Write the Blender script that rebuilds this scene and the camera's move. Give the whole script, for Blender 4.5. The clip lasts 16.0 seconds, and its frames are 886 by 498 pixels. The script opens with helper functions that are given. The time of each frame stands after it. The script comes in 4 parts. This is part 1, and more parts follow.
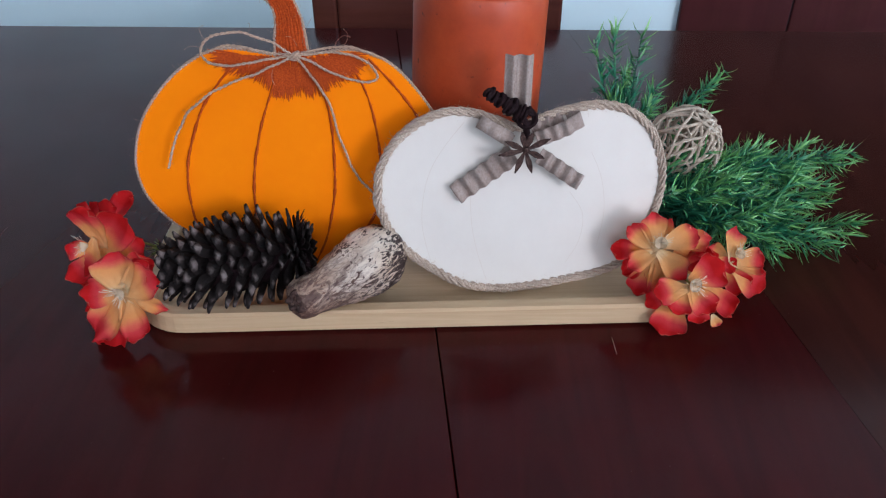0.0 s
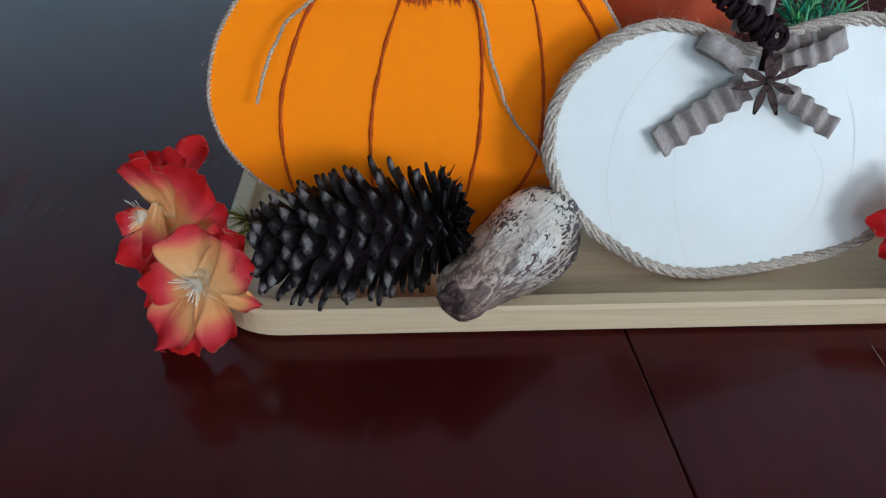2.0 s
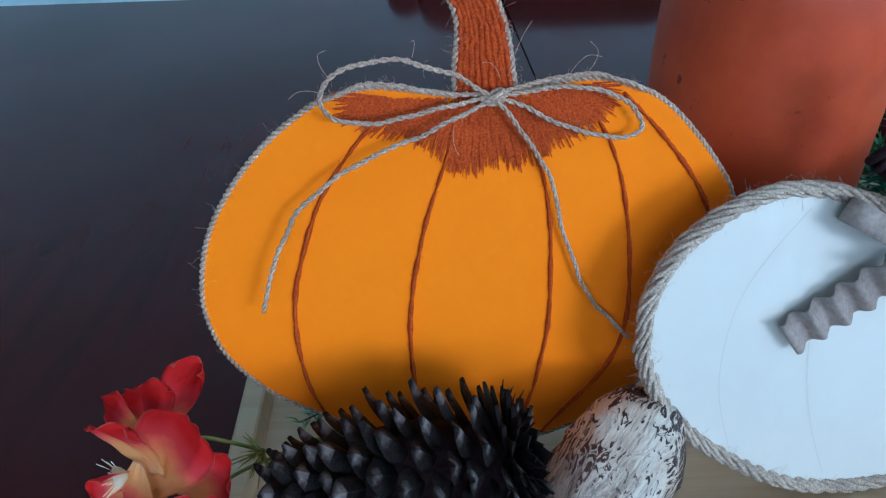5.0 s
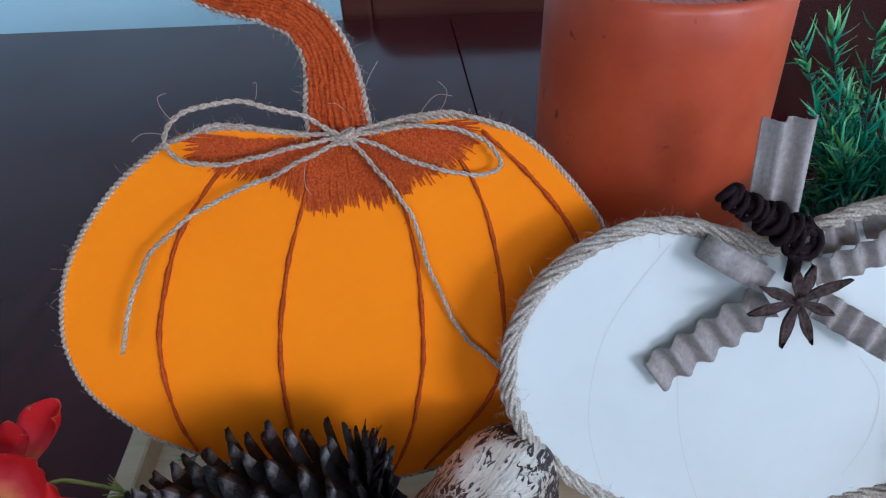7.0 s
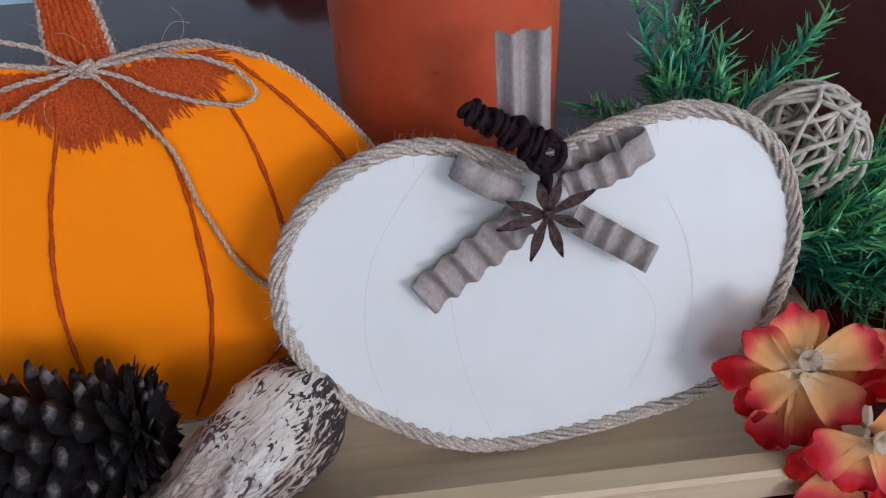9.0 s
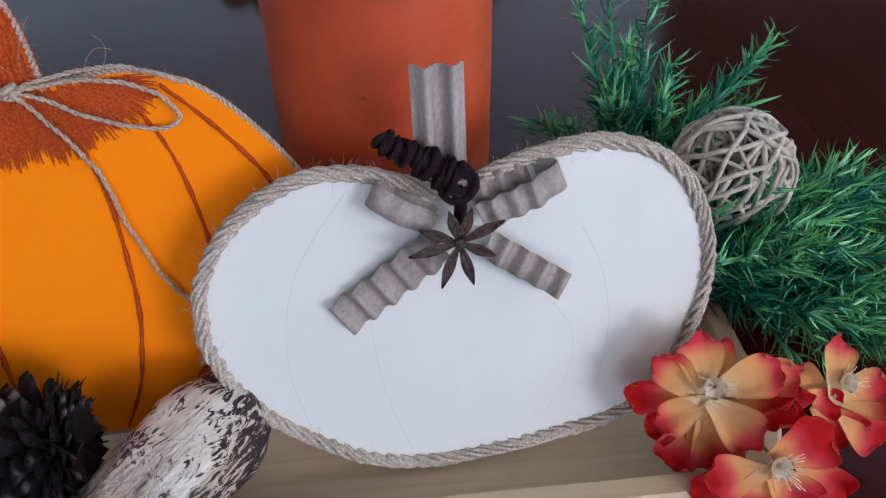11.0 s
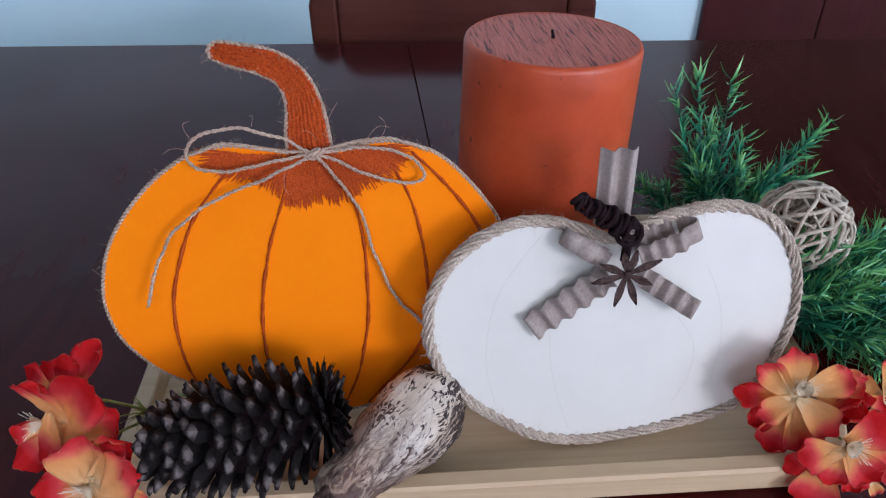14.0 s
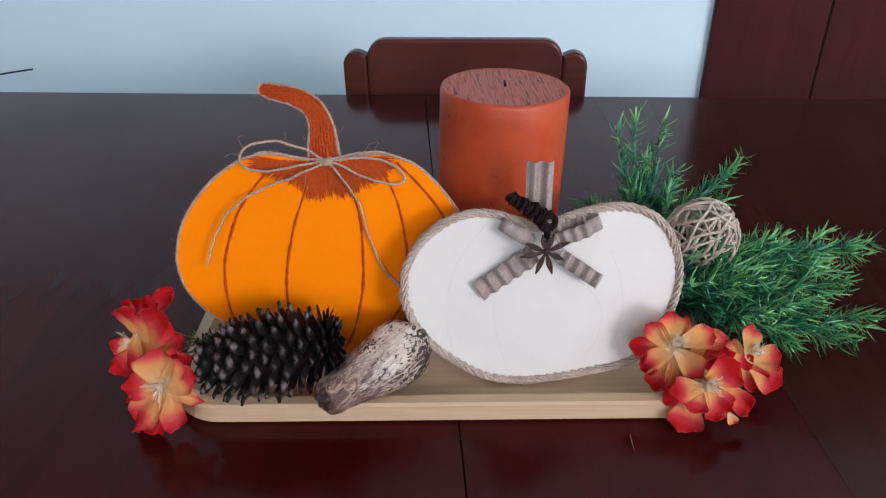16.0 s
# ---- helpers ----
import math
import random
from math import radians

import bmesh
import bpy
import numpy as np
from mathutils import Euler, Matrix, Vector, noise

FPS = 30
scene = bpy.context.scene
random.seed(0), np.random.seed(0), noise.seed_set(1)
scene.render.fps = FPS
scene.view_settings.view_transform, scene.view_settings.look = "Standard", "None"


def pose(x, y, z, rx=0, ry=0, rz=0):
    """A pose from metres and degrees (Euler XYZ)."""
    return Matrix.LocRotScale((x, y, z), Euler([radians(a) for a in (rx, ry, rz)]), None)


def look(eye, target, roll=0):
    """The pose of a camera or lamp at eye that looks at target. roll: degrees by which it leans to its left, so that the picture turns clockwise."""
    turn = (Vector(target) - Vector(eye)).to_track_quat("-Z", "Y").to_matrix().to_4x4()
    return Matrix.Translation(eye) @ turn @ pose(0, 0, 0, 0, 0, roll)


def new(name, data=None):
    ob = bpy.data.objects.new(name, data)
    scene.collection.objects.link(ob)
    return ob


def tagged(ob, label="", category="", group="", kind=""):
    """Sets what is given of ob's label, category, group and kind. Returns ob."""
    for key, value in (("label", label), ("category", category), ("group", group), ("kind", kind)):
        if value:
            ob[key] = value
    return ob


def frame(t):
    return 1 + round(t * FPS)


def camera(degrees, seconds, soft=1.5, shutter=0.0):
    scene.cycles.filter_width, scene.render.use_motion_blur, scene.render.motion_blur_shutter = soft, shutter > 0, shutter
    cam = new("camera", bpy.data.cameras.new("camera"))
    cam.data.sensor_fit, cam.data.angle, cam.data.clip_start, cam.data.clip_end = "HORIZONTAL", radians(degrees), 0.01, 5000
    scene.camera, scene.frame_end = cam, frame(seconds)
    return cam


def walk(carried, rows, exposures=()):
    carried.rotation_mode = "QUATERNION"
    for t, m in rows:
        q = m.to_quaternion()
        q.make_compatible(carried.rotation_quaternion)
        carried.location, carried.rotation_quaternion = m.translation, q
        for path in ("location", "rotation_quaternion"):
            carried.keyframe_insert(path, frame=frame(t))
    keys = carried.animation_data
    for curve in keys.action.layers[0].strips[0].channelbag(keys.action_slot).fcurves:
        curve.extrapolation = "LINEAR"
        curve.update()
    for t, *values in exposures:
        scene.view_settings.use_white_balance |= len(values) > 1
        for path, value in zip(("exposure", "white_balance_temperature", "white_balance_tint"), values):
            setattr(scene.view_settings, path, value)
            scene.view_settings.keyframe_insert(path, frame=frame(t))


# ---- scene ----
cam = camera(62.0, 16.0, soft=1.2)
PATH = [
    (0, (0.02, -0.436, 0.374), (-0.037, 1.225, -0.739), -0.2),
    (0.5, (-0.007, -0.368, 0.354), (-0.043, 1.257, -0.811), -1.0),
    (1, (-0.038, -0.341, 0.329), (-0.111, 1.277, -0.843), -1.3),
    (1.5, (-0.073, -0.328, 0.309), (-0.137, 1.273, -0.888), -0.0),
    (2, (-0.1, -0.298, 0.292), (-0.129, 1.287, -0.927), 0.7),
    (2.5, (-0.112, -0.274, 0.278), (-0.078, 1.298, -0.958), 0.7),
    (3, (-0.119, -0.245, 0.276), (-0.093, 1.344, -0.938), 0.3),
    (3.5, (-0.118, -0.206, 0.289), (-0.13, 1.328, -0.994), 0.1),
    (4, (-0.117, -0.182, 0.307), (-0.204, 1.344, -0.982), -1.6),
    (4.5, (-0.119, -0.167, 0.318), (-0.205, 1.382, -0.945), -2.1),
    (4.7, (-0.118, -0.163, 0.318), (-0.219, 1.395, -0.932), -2.8),
    (6.8, (-0.062, -0.155, 0.323), (-0.227, 1.451, -0.857), -4.1),
    (7, (-0.056, -0.152, 0.321), (-0.175, 1.448, -0.872), -3.8),
    (7.5, (-0.037, -0.155, 0.31), (-0.096, 1.434, -0.903), -3.6),
    (8, (-0.016, -0.158, 0.302), (-0.073, 1.426, -0.917), -4.1),
    (8.5, (0.007, -0.162, 0.3), (-0.054, 1.415, -0.929), -4.6),
    (9, (0.032, -0.165, 0.298), (-0.028, 1.404, -0.941), -5.2),
    (9.5, (0.055, -0.166, 0.294), (0.026, 1.403, -0.947), -5.2),
    (9.7, (0.066, -0.163, 0.293), (0.05, 1.385, -0.972), -5.0),
    (11.8, (0.064, -0.163, 0.331), (-0.022, 1.407, -0.905), -2.3),
    (12, (0.051, -0.17, 0.335), (-0.072, 1.416, -0.878), -2.8),
    (12.5, (0.014, -0.19, 0.345), (-0.128, 1.422, -0.831), -2.1),
    (13, (-0.004, -0.202, 0.36), (-0.123, 1.415, -0.811), -1.9),
    (13.5, (-0.013, -0.221, 0.371), (-0.106, 1.396, -0.802), -2.0),
    (14, (-0.033, -0.258, 0.384), (-0.061, 1.358, -0.794), -0.9),
    (14.5, (-0.025, -0.289, 0.4), (-0.085, 1.345, -0.752), -0.4),
    (15, (-0.002, -0.329, 0.415), (-0.129, 1.315, -0.717), -0.5),
    (15.5, (0.013, -0.384, 0.428), (-0.145, 1.278, -0.673), -1.1),
    (16, (0.023, -0.427, 0.433), (-0.11, 1.272, -0.614), -1.1),
]
walk(cam, [(t, look(eye, target, roll)) for t, eye, target, roll in PATH],
     exposures=[(0, -0.27, 6620, 29), (1, -0.29, 6250, 23), (1.5, -0.29, 6050, 17), (2.5, -0.24, 5700, 11), (3.5, -0.24, 5330, 7), (4.7, -0.22, 5120, 8), (7, -0.25, 5520, 18),
                (8, -0.33, 5620, 18), (9, -0.37, 6220, 27), (12, -0.23, 6220, 27), (13, -0.20, 6270, 29), (14.5, -0.20, 6320, 30), (16, -0.17, 6970, 31)])

# ---- world, assumed window light ----
world = bpy.data.worlds.new("world")
scene.world = world
world.use_nodes = True
wn = world.node_tree.nodes
sky = wn.new("ShaderNodeTexSky")
sky.sky_type, sky.sun_disc = "NISHITA", False
sky.sun_elevation, sky.sun_rotation = radians(40), radians(150)
wn["Background"].inputs["Strength"].default_value = 0.12
world.node_tree.links.new(sky.outputs[0], wn["Background"].inputs["Color"])

# two assumed windows, unseen, in the south wall behind the camera: x0, x1, z0, z1, power
# left one adds fill; both tilt up to bounce off the ceiling
WINDOWS = [(-1.1, 0.9, 0.75, 2.2, 50), (2.4, 4.8, 0.75, 2.2, 250)]
ROOM = (-4.4, 5.1, -3.7, 1.55, -0.76, 2.4)
for wx0, wx1, wz0, wz1, power in WINDOWS:
    lamp = bpy.data.lights.new("unseen_window_light", "AREA")
    lamp.shape, lamp.size, lamp.size_y = "RECTANGLE", wx1 - wx0 - 0.1, wz1 - wz0 - 0.1
    lamp.energy, lamp.color = power, (0.90, 0.96, 1.0)
    lamp_ob = new("unseen_window_light", lamp)
    lamp_ob.matrix_world = look(((wx0 + wx1) / 2, ROOM[2] - 0.06, (wz0 + wz1) / 2), ((wx0 + wx1) / 2, 0, (wz0 + wz1) / 2 + 1.3))

# ---- materials ----


class Mat:
    """A node material with a Principled shader, and short ways to add noise, ramps and bump."""

    def __init__(self, name, color=(0.5, 0.5, 0.5), rough=0.5, **extra):
        self.m = bpy.data.materials.new(name)
        self.m.use_nodes = True
        self.t = self.m.node_tree
        self.p = self.t.nodes["Principled BSDF"]
        self.p.inputs["Base Color"].default_value = (*color, 1)
        self.p.inputs["Roughness"].default_value = rough
        for key, value in extra.items():
            self.p.inputs[key.replace("_", " ")].default_value = value
        self.coord = self.t.nodes.new("ShaderNodeTexCoord")

    def link(self, a, b):
        self.t.links.new(a, b)

    def space(self, scale=(1, 1, 1), rot=(0, 0, 0), out="Object"):
        """Coordinates turned by rot, then stretched by scale."""
        v = self.coord.outputs[out]
        for key, value in (("Rotation", [radians(a) for a in rot]), ("Scale", scale)):
            n = self.t.nodes.new("ShaderNodeMapping")
            n.inputs[key].default_value = value
            self.link(v, n.inputs["Vector"])
            v = n.outputs[0]
        return v

    def noise(self, scale, detail=4, rough=0.6, vec=None, distort=0.0):
        n = self.t.nodes.new("ShaderNodeTexNoise")
        n.inputs["Scale"].default_value, n.inputs["Detail"].default_value = scale, detail
        n.inputs["Roughness"].default_value, n.inputs["Distortion"].default_value = rough, distort
        self.link(vec or self.coord.outputs["Object"], n.inputs["Vector"])
        return n.outputs["Fac"]

    def ramp(self, fac, *stops):
        n = self.t.nodes.new("ShaderNodeValToRGB")
        e = n.color_ramp.elements
        while len(e) < len(stops):
            e.new(0.5)
        for el, (at, col) in zip(e, stops):
            el.position, el.color = at, (*col, 1)
        self.link(fac, n.inputs[0])
        return n.outputs[0]

    def mix(self, fac, a, b, mode="MIX"):
        n = self.t.nodes.new("ShaderNodeMix")
        n.data_type, n.blend_type = "RGBA", mode
        for sock, v in ((n.inputs[0], fac), (n.inputs[6], a), (n.inputs[7], b)):
            if isinstance(v, (float, int)):
                sock.default_value = v
            elif isinstance(v, tuple):
                sock.default_value = (*v, 1)
            else:
                self.link(v, sock)
        return n.outputs[2]

    def span(self, fac, a, b, lo=0.0, hi=1.0):
        n = self.t.nodes.new("ShaderNodeMapRange")
        for k, v in (("From Min", lo), ("From Max", hi), ("To Min", a), ("To Max", b)):
            n.inputs[k].default_value = v
        self.link(fac, n.inputs["Value"])
        return n.outputs[0]

    def math(self, op, a, b=0.0):
        n = self.t.nodes.new("ShaderNodeMath")
        n.operation = op
        for sock, v in zip(n.inputs, (a, b)):
            if isinstance(v, (float, int)):
                sock.default_value = v
            else:
                self.link(v, sock)
        return n.outputs[0]

    def color(self, c):
        self.link(c, self.p.inputs["Base Color"])
        return self

    def rough(self, r):
        self.link(r, self.p.inputs["Roughness"])
        return self

    def bump(self, height, strength=0.3, distance=0.001):
        n = self.t.nodes.new("ShaderNodeBump")
        n.inputs["Strength"].default_value, n.inputs["Distance"].default_value = strength, distance
        self.link(height, n.inputs["Height"])
        self.link(n.outputs[0], self.p.inputs["Normal"])
        return self

    def attr(self, name):
        n = self.t.nodes.new("ShaderNodeAttribute")
        n.attribute_name = name
        return n

    def islands(self):
        return self.t.nodes.new("ShaderNodeNewGeometry").outputs["Random Per Island"]


def mat_mahogany(name, dark, light, rough, scale=1.0, along="y"):
    m = Mat(name, rough=rough)
    st = {"x": (2, 22, 22), "y": (22, 2, 22), "z": (22, 22, 2)}[along]
    v = m.space(tuple(scale * s for s in st))
    g = m.noise(1.3, 5, 0.5, v, 1.5)
    big = m.noise(2.5, 3, 0.5, m.space((2, 2, 2)))
    c = m.ramp(g, (0.2, dark), (0.85, light))
    c = m.mix(m.span(big, 0.0, 0.5, 0.35, 0.7), c, tuple(0.55 * d for d in dark))
    stain = m.noise(5.5, 5, 0.65, m.space((1.4, 0.8, 1)), 0.6)
    c = m.mix(m.span(stain, 0.0, 0.4, 0.45, 0.8), c, (1.15 * dark[0], 0.42 * dark[0], 0.22 * dark[0]))
    fleck = m.noise(420, 2, 0.4)
    c = m.mix(m.span(fleck, 0.0, 0.4, 0.79, 0.81), c, (0.20, 0.15, 0.13))
    m.color(c)
    m.p.inputs["Specular Tint"].default_value = (1.0, 0.62, 0.66, 1)
    smear = m.noise(7, 5, 0.6, m.space((1, 1.6, 1)))
    m.rough(m.span(smear, rough * 0.8, rough * 1.25, 0.3, 0.7))
    m.link(m.span(m.noise(4.5, 4, 0.6), 0.165, 0.225, 0.35, 0.65), m.p.inputs["Specular IOR Level"])
    return m.m


M_TABLE = mat_mahogany("table_mahogany", (0.034, 0.0030, 0.0031), (0.068, 0.0060, 0.0062), 0.15)
M_LEAF_END = mat_mahogany("table_brown_veneer", (0.030, 0.0075, 0.0055), (0.064, 0.0160, 0.0108), 0.15)
M_CHAIR = mat_mahogany("chair_mahogany", (0.058, 0.018, 0.014), (0.125, 0.040, 0.030), 0.22, 1.0, "x")
M_DOOR = mat_mahogany("door_mahogany", (0.045, 0.0095, 0.0115), (0.080, 0.018, 0.021), 0.35, 0.6, "z")


def mat_wall():
    m = Mat("wall_paint", rough=0.75)
    n = m.noise(1.2, 3)
    m.color(m.ramp(n, (0.3, (0.63, 0.88, 0.965)), (0.7, (0.68, 0.905, 0.975))))
    return m.bump(m.noise(60, 4), 0.12, 0.002).m


def mat_tray():
    m = Mat("pine_tray", rough=0.5)
    g = m.noise(2.2, 7, 0.6, m.space((2.5, 60, 60)), 0.8)
    fine = m.noise(3, 4, 0.7, m.space((12, 420, 420)))
    c = m.ramp(g, (0.25, (0.50, 0.345, 0.195)), (0.6, (0.60, 0.445, 0.275)), (0.8, (0.66, 0.51, 0.335)))
    c = m.mix(m.span(fine, 0.0, 0.3, 0.55, 0.8), c, (0.36, 0.255, 0.15))
    streak = m.noise(2, 3, 0.6, m.space((9, 240, 240)), 0.5)
    c = m.mix(m.span(streak, 0.0, 0.7, 0.69, 0.76), c, (0.20, 0.13, 0.075))
    m.color(c)
    m.rough(m.span(g, 0.42, 0.6))
    return m.bump(fine, 0.15, 0.0006).m


def mat_felt_orange():
    m = Mat("orange_paint", rough=0.62, Specular_IOR_Level=0.03)
    n = m.noise(9, 4)
    m.color(m.ramp(n, (0.3, (0.93, 0.215, 0.001)), (0.7, (0.98, 0.24, 0.0012))))
    return m.bump(m.noise(900, 2), 0.12, 0.0004).m


def mat_white_board():
    m = Mat("white_paint", rough=0.42)
    n = m.noise(14, 5)
    m.color(m.ramp(n, (0.25, (0.61, 0.605, 0.555)), (0.6, (0.66, 0.66, 0.61))))
    return m.bump(m.noise(220, 4), 0.15, 0.0005).m


def mat_fibre(name, dark, light, scale=420):
    m = Mat(name, rough=0.85, Specular_IOR_Level=0.12)
    f = m.noise(scale, 5, 0.7)
    big = m.noise(35, 3)
    c = m.ramp(f, (0.3, dark), (0.7, light))
    c = m.mix(m.span(big, 0.0, 0.35, 0.4, 0.75), c, tuple(0.6 * d for d in dark))
    m.color(c)
    return m.bump(f, 0.6, 0.0008).m


M_WALL, M_TRAY, M_ORANGE, M_WHITE = mat_wall(), mat_tray(), mat_felt_orange(), mat_white_board()
M_JUTE = mat_fibre("jute_rope", (0.22, 0.165, 0.122), (0.82, 0.715, 0.60), 950)
# twine: light stop raised to paint in the jute's sheen
M_TWINE = mat_fibre("jute_twine", (0.22, 0.140, 0.100), (0.80, 0.625, 0.49), 900)
# rust yarn: brighter stop stands in for glossy highlights on the strokes
M_YARN = mat_fibre("rust_yarn", (0.23, 0.020, 0.004), (0.72, 0.120, 0.020), 900)
M_RIB = mat_fibre("dark_rust_yarn", (0.30, 0.036, 0.005), (0.62, 0.105, 0.015), 700)
M_WICKER = mat_fibre("bleached_wicker", (0.34, 0.285, 0.22), (0.66, 0.60, 0.50), 200)
M_ANISE = mat_fibre("star_anise_husk", (0.014, 0.009, 0.009), (0.135, 0.085, 0.074), 420)
M_TENDRIL = mat_fibre("dark_tendril", (0.006, 0.0035, 0.0045), (0.032, 0.016, 0.019), 500)


def mat_card():
    m = Mat("corrugated_card", rough=0.8, Specular_IOR_Level=0.15)
    n = m.noise(500, 4, 0.7)
    big = m.noise(60, 3)
    c = m.ramp(n, (0.3, (0.29, 0.238, 0.212)), (0.7, (0.44, 0.378, 0.345)))
    c = m.mix(m.span(big, 0.0, 0.2, 0.45, 0.75), c, (0.22, 0.17, 0.14))
    m.color(c)
    return m.bump(n, 0.3, 0.0005).m


M_CARD = mat_card()
M_PENCIL = Mat("faint_pencil", (0.60, 0.575, 0.515), 0.8).m


def mat_candle():
    m = Mat("rust_wax", rough=0.40, Specular_IOR_Level=0.45)
    m.p.inputs["Subsurface Weight"].default_value = 0.15
    m.p.inputs["Subsurface Radius"].default_value = (0.012, 0.004, 0.002)
    n = m.noise(14, 6, 0.65)
    fleck = m.noise(130, 3, 0.5)
    c = m.ramp(n, (0.3, (0.38, 0.046, 0.013)), (0.5, (0.51, 0.072, 0.020)), (0.7, (0.60, 0.108, 0.035)))
    c = m.mix(m.span(fleck, 0.0, 0.75, 0.68, 0.74), c, (0.10, 0.012, 0.008))
    m.color(c)
    return m.bump(m.noise(70, 5), 0.2, 0.0008).m


def mat_candle_top():
    m = Mat("rust_wax_top_sheen", rough=0.5, Specular_IOR_Level=0.3)
    v = m.space((34, 560, 1), (0, 0, 84))
    s = m.noise(1.0, 4, 0.6, v, 0.6)
    # pale stops carry the top's sheen, dark stop the shade in the grooves
    c = m.ramp(s, (0.36, (0.10, 0.015, 0.011)), (0.45, (0.50, 0.115, 0.075)), (0.75, (0.64, 0.19, 0.135)))
    m.color(c)
    return m.bump(s, 1.0, 0.0022).m


M_WAX, M_WAX_TOP = mat_candle(), mat_candle_top()


def mat_cone_scale():
    m = Mat("pine_cone_scale", rough=0.72, Specular_IOR_Level=0.25)
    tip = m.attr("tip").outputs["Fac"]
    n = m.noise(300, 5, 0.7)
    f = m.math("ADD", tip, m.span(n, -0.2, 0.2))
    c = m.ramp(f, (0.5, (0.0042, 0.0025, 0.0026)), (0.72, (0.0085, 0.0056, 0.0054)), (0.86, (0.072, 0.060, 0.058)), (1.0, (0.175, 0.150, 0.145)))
    m.color(c)
    return m.bump(n, 0.9, 0.0018).m


def mat_gourd():
    m = Mat("dry_gourd_skin", rough=0.42)
    v = m.space((0.42, 1.3, 1.3), (0, 0, -56))
    n = m.noise(190, 5, 0.6, v, 1.9)
    patch = m.noise(30, 4)
    big = m.noise(22, 4, 0.6, v)
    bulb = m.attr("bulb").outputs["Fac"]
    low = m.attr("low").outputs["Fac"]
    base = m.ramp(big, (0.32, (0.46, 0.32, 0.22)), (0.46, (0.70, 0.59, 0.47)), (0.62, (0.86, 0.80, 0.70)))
    # brown on the downward side is painted shade, its edge broken by patch
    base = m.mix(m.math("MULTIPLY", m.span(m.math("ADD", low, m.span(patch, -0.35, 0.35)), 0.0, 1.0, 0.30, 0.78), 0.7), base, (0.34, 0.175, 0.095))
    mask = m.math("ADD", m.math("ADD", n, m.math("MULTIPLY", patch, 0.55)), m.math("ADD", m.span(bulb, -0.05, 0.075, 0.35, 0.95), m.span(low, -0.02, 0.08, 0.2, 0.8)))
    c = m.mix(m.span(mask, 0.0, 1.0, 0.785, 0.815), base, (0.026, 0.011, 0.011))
    c = m.mix(m.math("MULTIPLY", m.span(m.math("ADD", bulb, m.span(big, -0.25, 0.25)), 1.0, 0.0, 0.18, 0.60), 0.55), c, (0.31, 0.165, 0.115))
    streak = m.noise(420, 4, 0.7, m.space((0.12, 1.4, 1.4), (0, 0, -56)), 0.8)
    c = m.mix(m.math("MULTIPLY", m.span(streak, 0.0, 0.9, 0.55, 0.62), m.span(bulb, 1.0, 0.25, 0.2, 0.7)), c, (0.06, 0.028, 0.026))
    blotch = m.noise(75, 6, 0.72, v, 1.4)
    c = m.mix(m.math("MULTIPLY", m.span(blotch, 0.0, 0.85, 0.47, 0.56), m.span(bulb, 1.0, 0.0, 0.25, 0.62)), c, (0.095, 0.047, 0.040))
    end = m.attr("end").outputs["Fac"]
    c = m.mix(m.span(m.math("ADD", end, m.span(patch, -0.35, 0.35)), 0.0, 0.7, 0.50, 0.70), c, (0.075, 0.036, 0.036))
    m.color(c)
    wrinkle = m.noise(120, 6, 0.7, v, 2.0)
    return m.bump(m.math("ADD", mask, m.math("MULTIPLY", wrinkle, 0.8)), 1.0, 0.0022).m


def mat_petal():
    m = Mat("silk_petal", rough=0.75, Specular_IOR_Level=0.2)
    r = m.attr("tip").outputs["Fac"]
    deep = m.attr("deep").outputs["Fac"]
    n = m.noise(70, 4)
    f = m.math("ADD", m.math("SUBTRACT", r, m.span(n, -0.04, 0.14)), m.math("MULTIPLY", deep, 0.45))
    c = m.ramp(f, (0.08, (0.99, 0.82, 0.54)), (0.26, (0.99, 0.66, 0.31)), (0.58, (0.99, 0.54, 0.21)), (0.70, (0.96, 0.27, 0.17)), (0.80, (0.86, 0.095, 0.105)), (0.94, (0.77, 0.034, 0.050)), (1.0, (0.72, 0.018, 0.020)))
    # pale rim mix paints in the light that petal edges catch
    c = m.mix(m.span(m.attr("rim").outputs["Fac"], 0.0, 0.30, 0.55, 1.0), c, (1.0, 0.62, 0.42))
    weave = m.noise(900, 2)
    c = m.mix(m.span(weave, 0.0, 0.08, 0.4, 0.8), c, (0.55, 0.10, 0.06))
    m.color(c)
    v = m.noise(85, 5, 0.6)
    m.bump(v, 0.5, 0.002)
    thin = m.t.nodes.new("ShaderNodeBsdfTranslucent")
    both = m.t.nodes.new("ShaderNodeMixShader")
    both.inputs[0].default_value = 0.13
    m.link(c, thin.inputs["Color"])
    m.link(m.p.outputs[0], both.inputs[1])
    m.link(thin.outputs[0], both.inputs[2])
    m.link(both.outputs[0], m.t.nodes["Material Output"].inputs["Surface"])
    return m.m


def mat_leaf():
    m = Mat("plastic_fern", rough=0.33)
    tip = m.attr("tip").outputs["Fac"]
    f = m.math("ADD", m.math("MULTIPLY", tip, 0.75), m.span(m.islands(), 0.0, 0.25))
    # dark first stop paints shade inside the sprig; lime tips are its own colour
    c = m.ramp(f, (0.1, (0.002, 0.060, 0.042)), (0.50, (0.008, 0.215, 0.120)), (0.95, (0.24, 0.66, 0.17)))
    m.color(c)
    return m.m


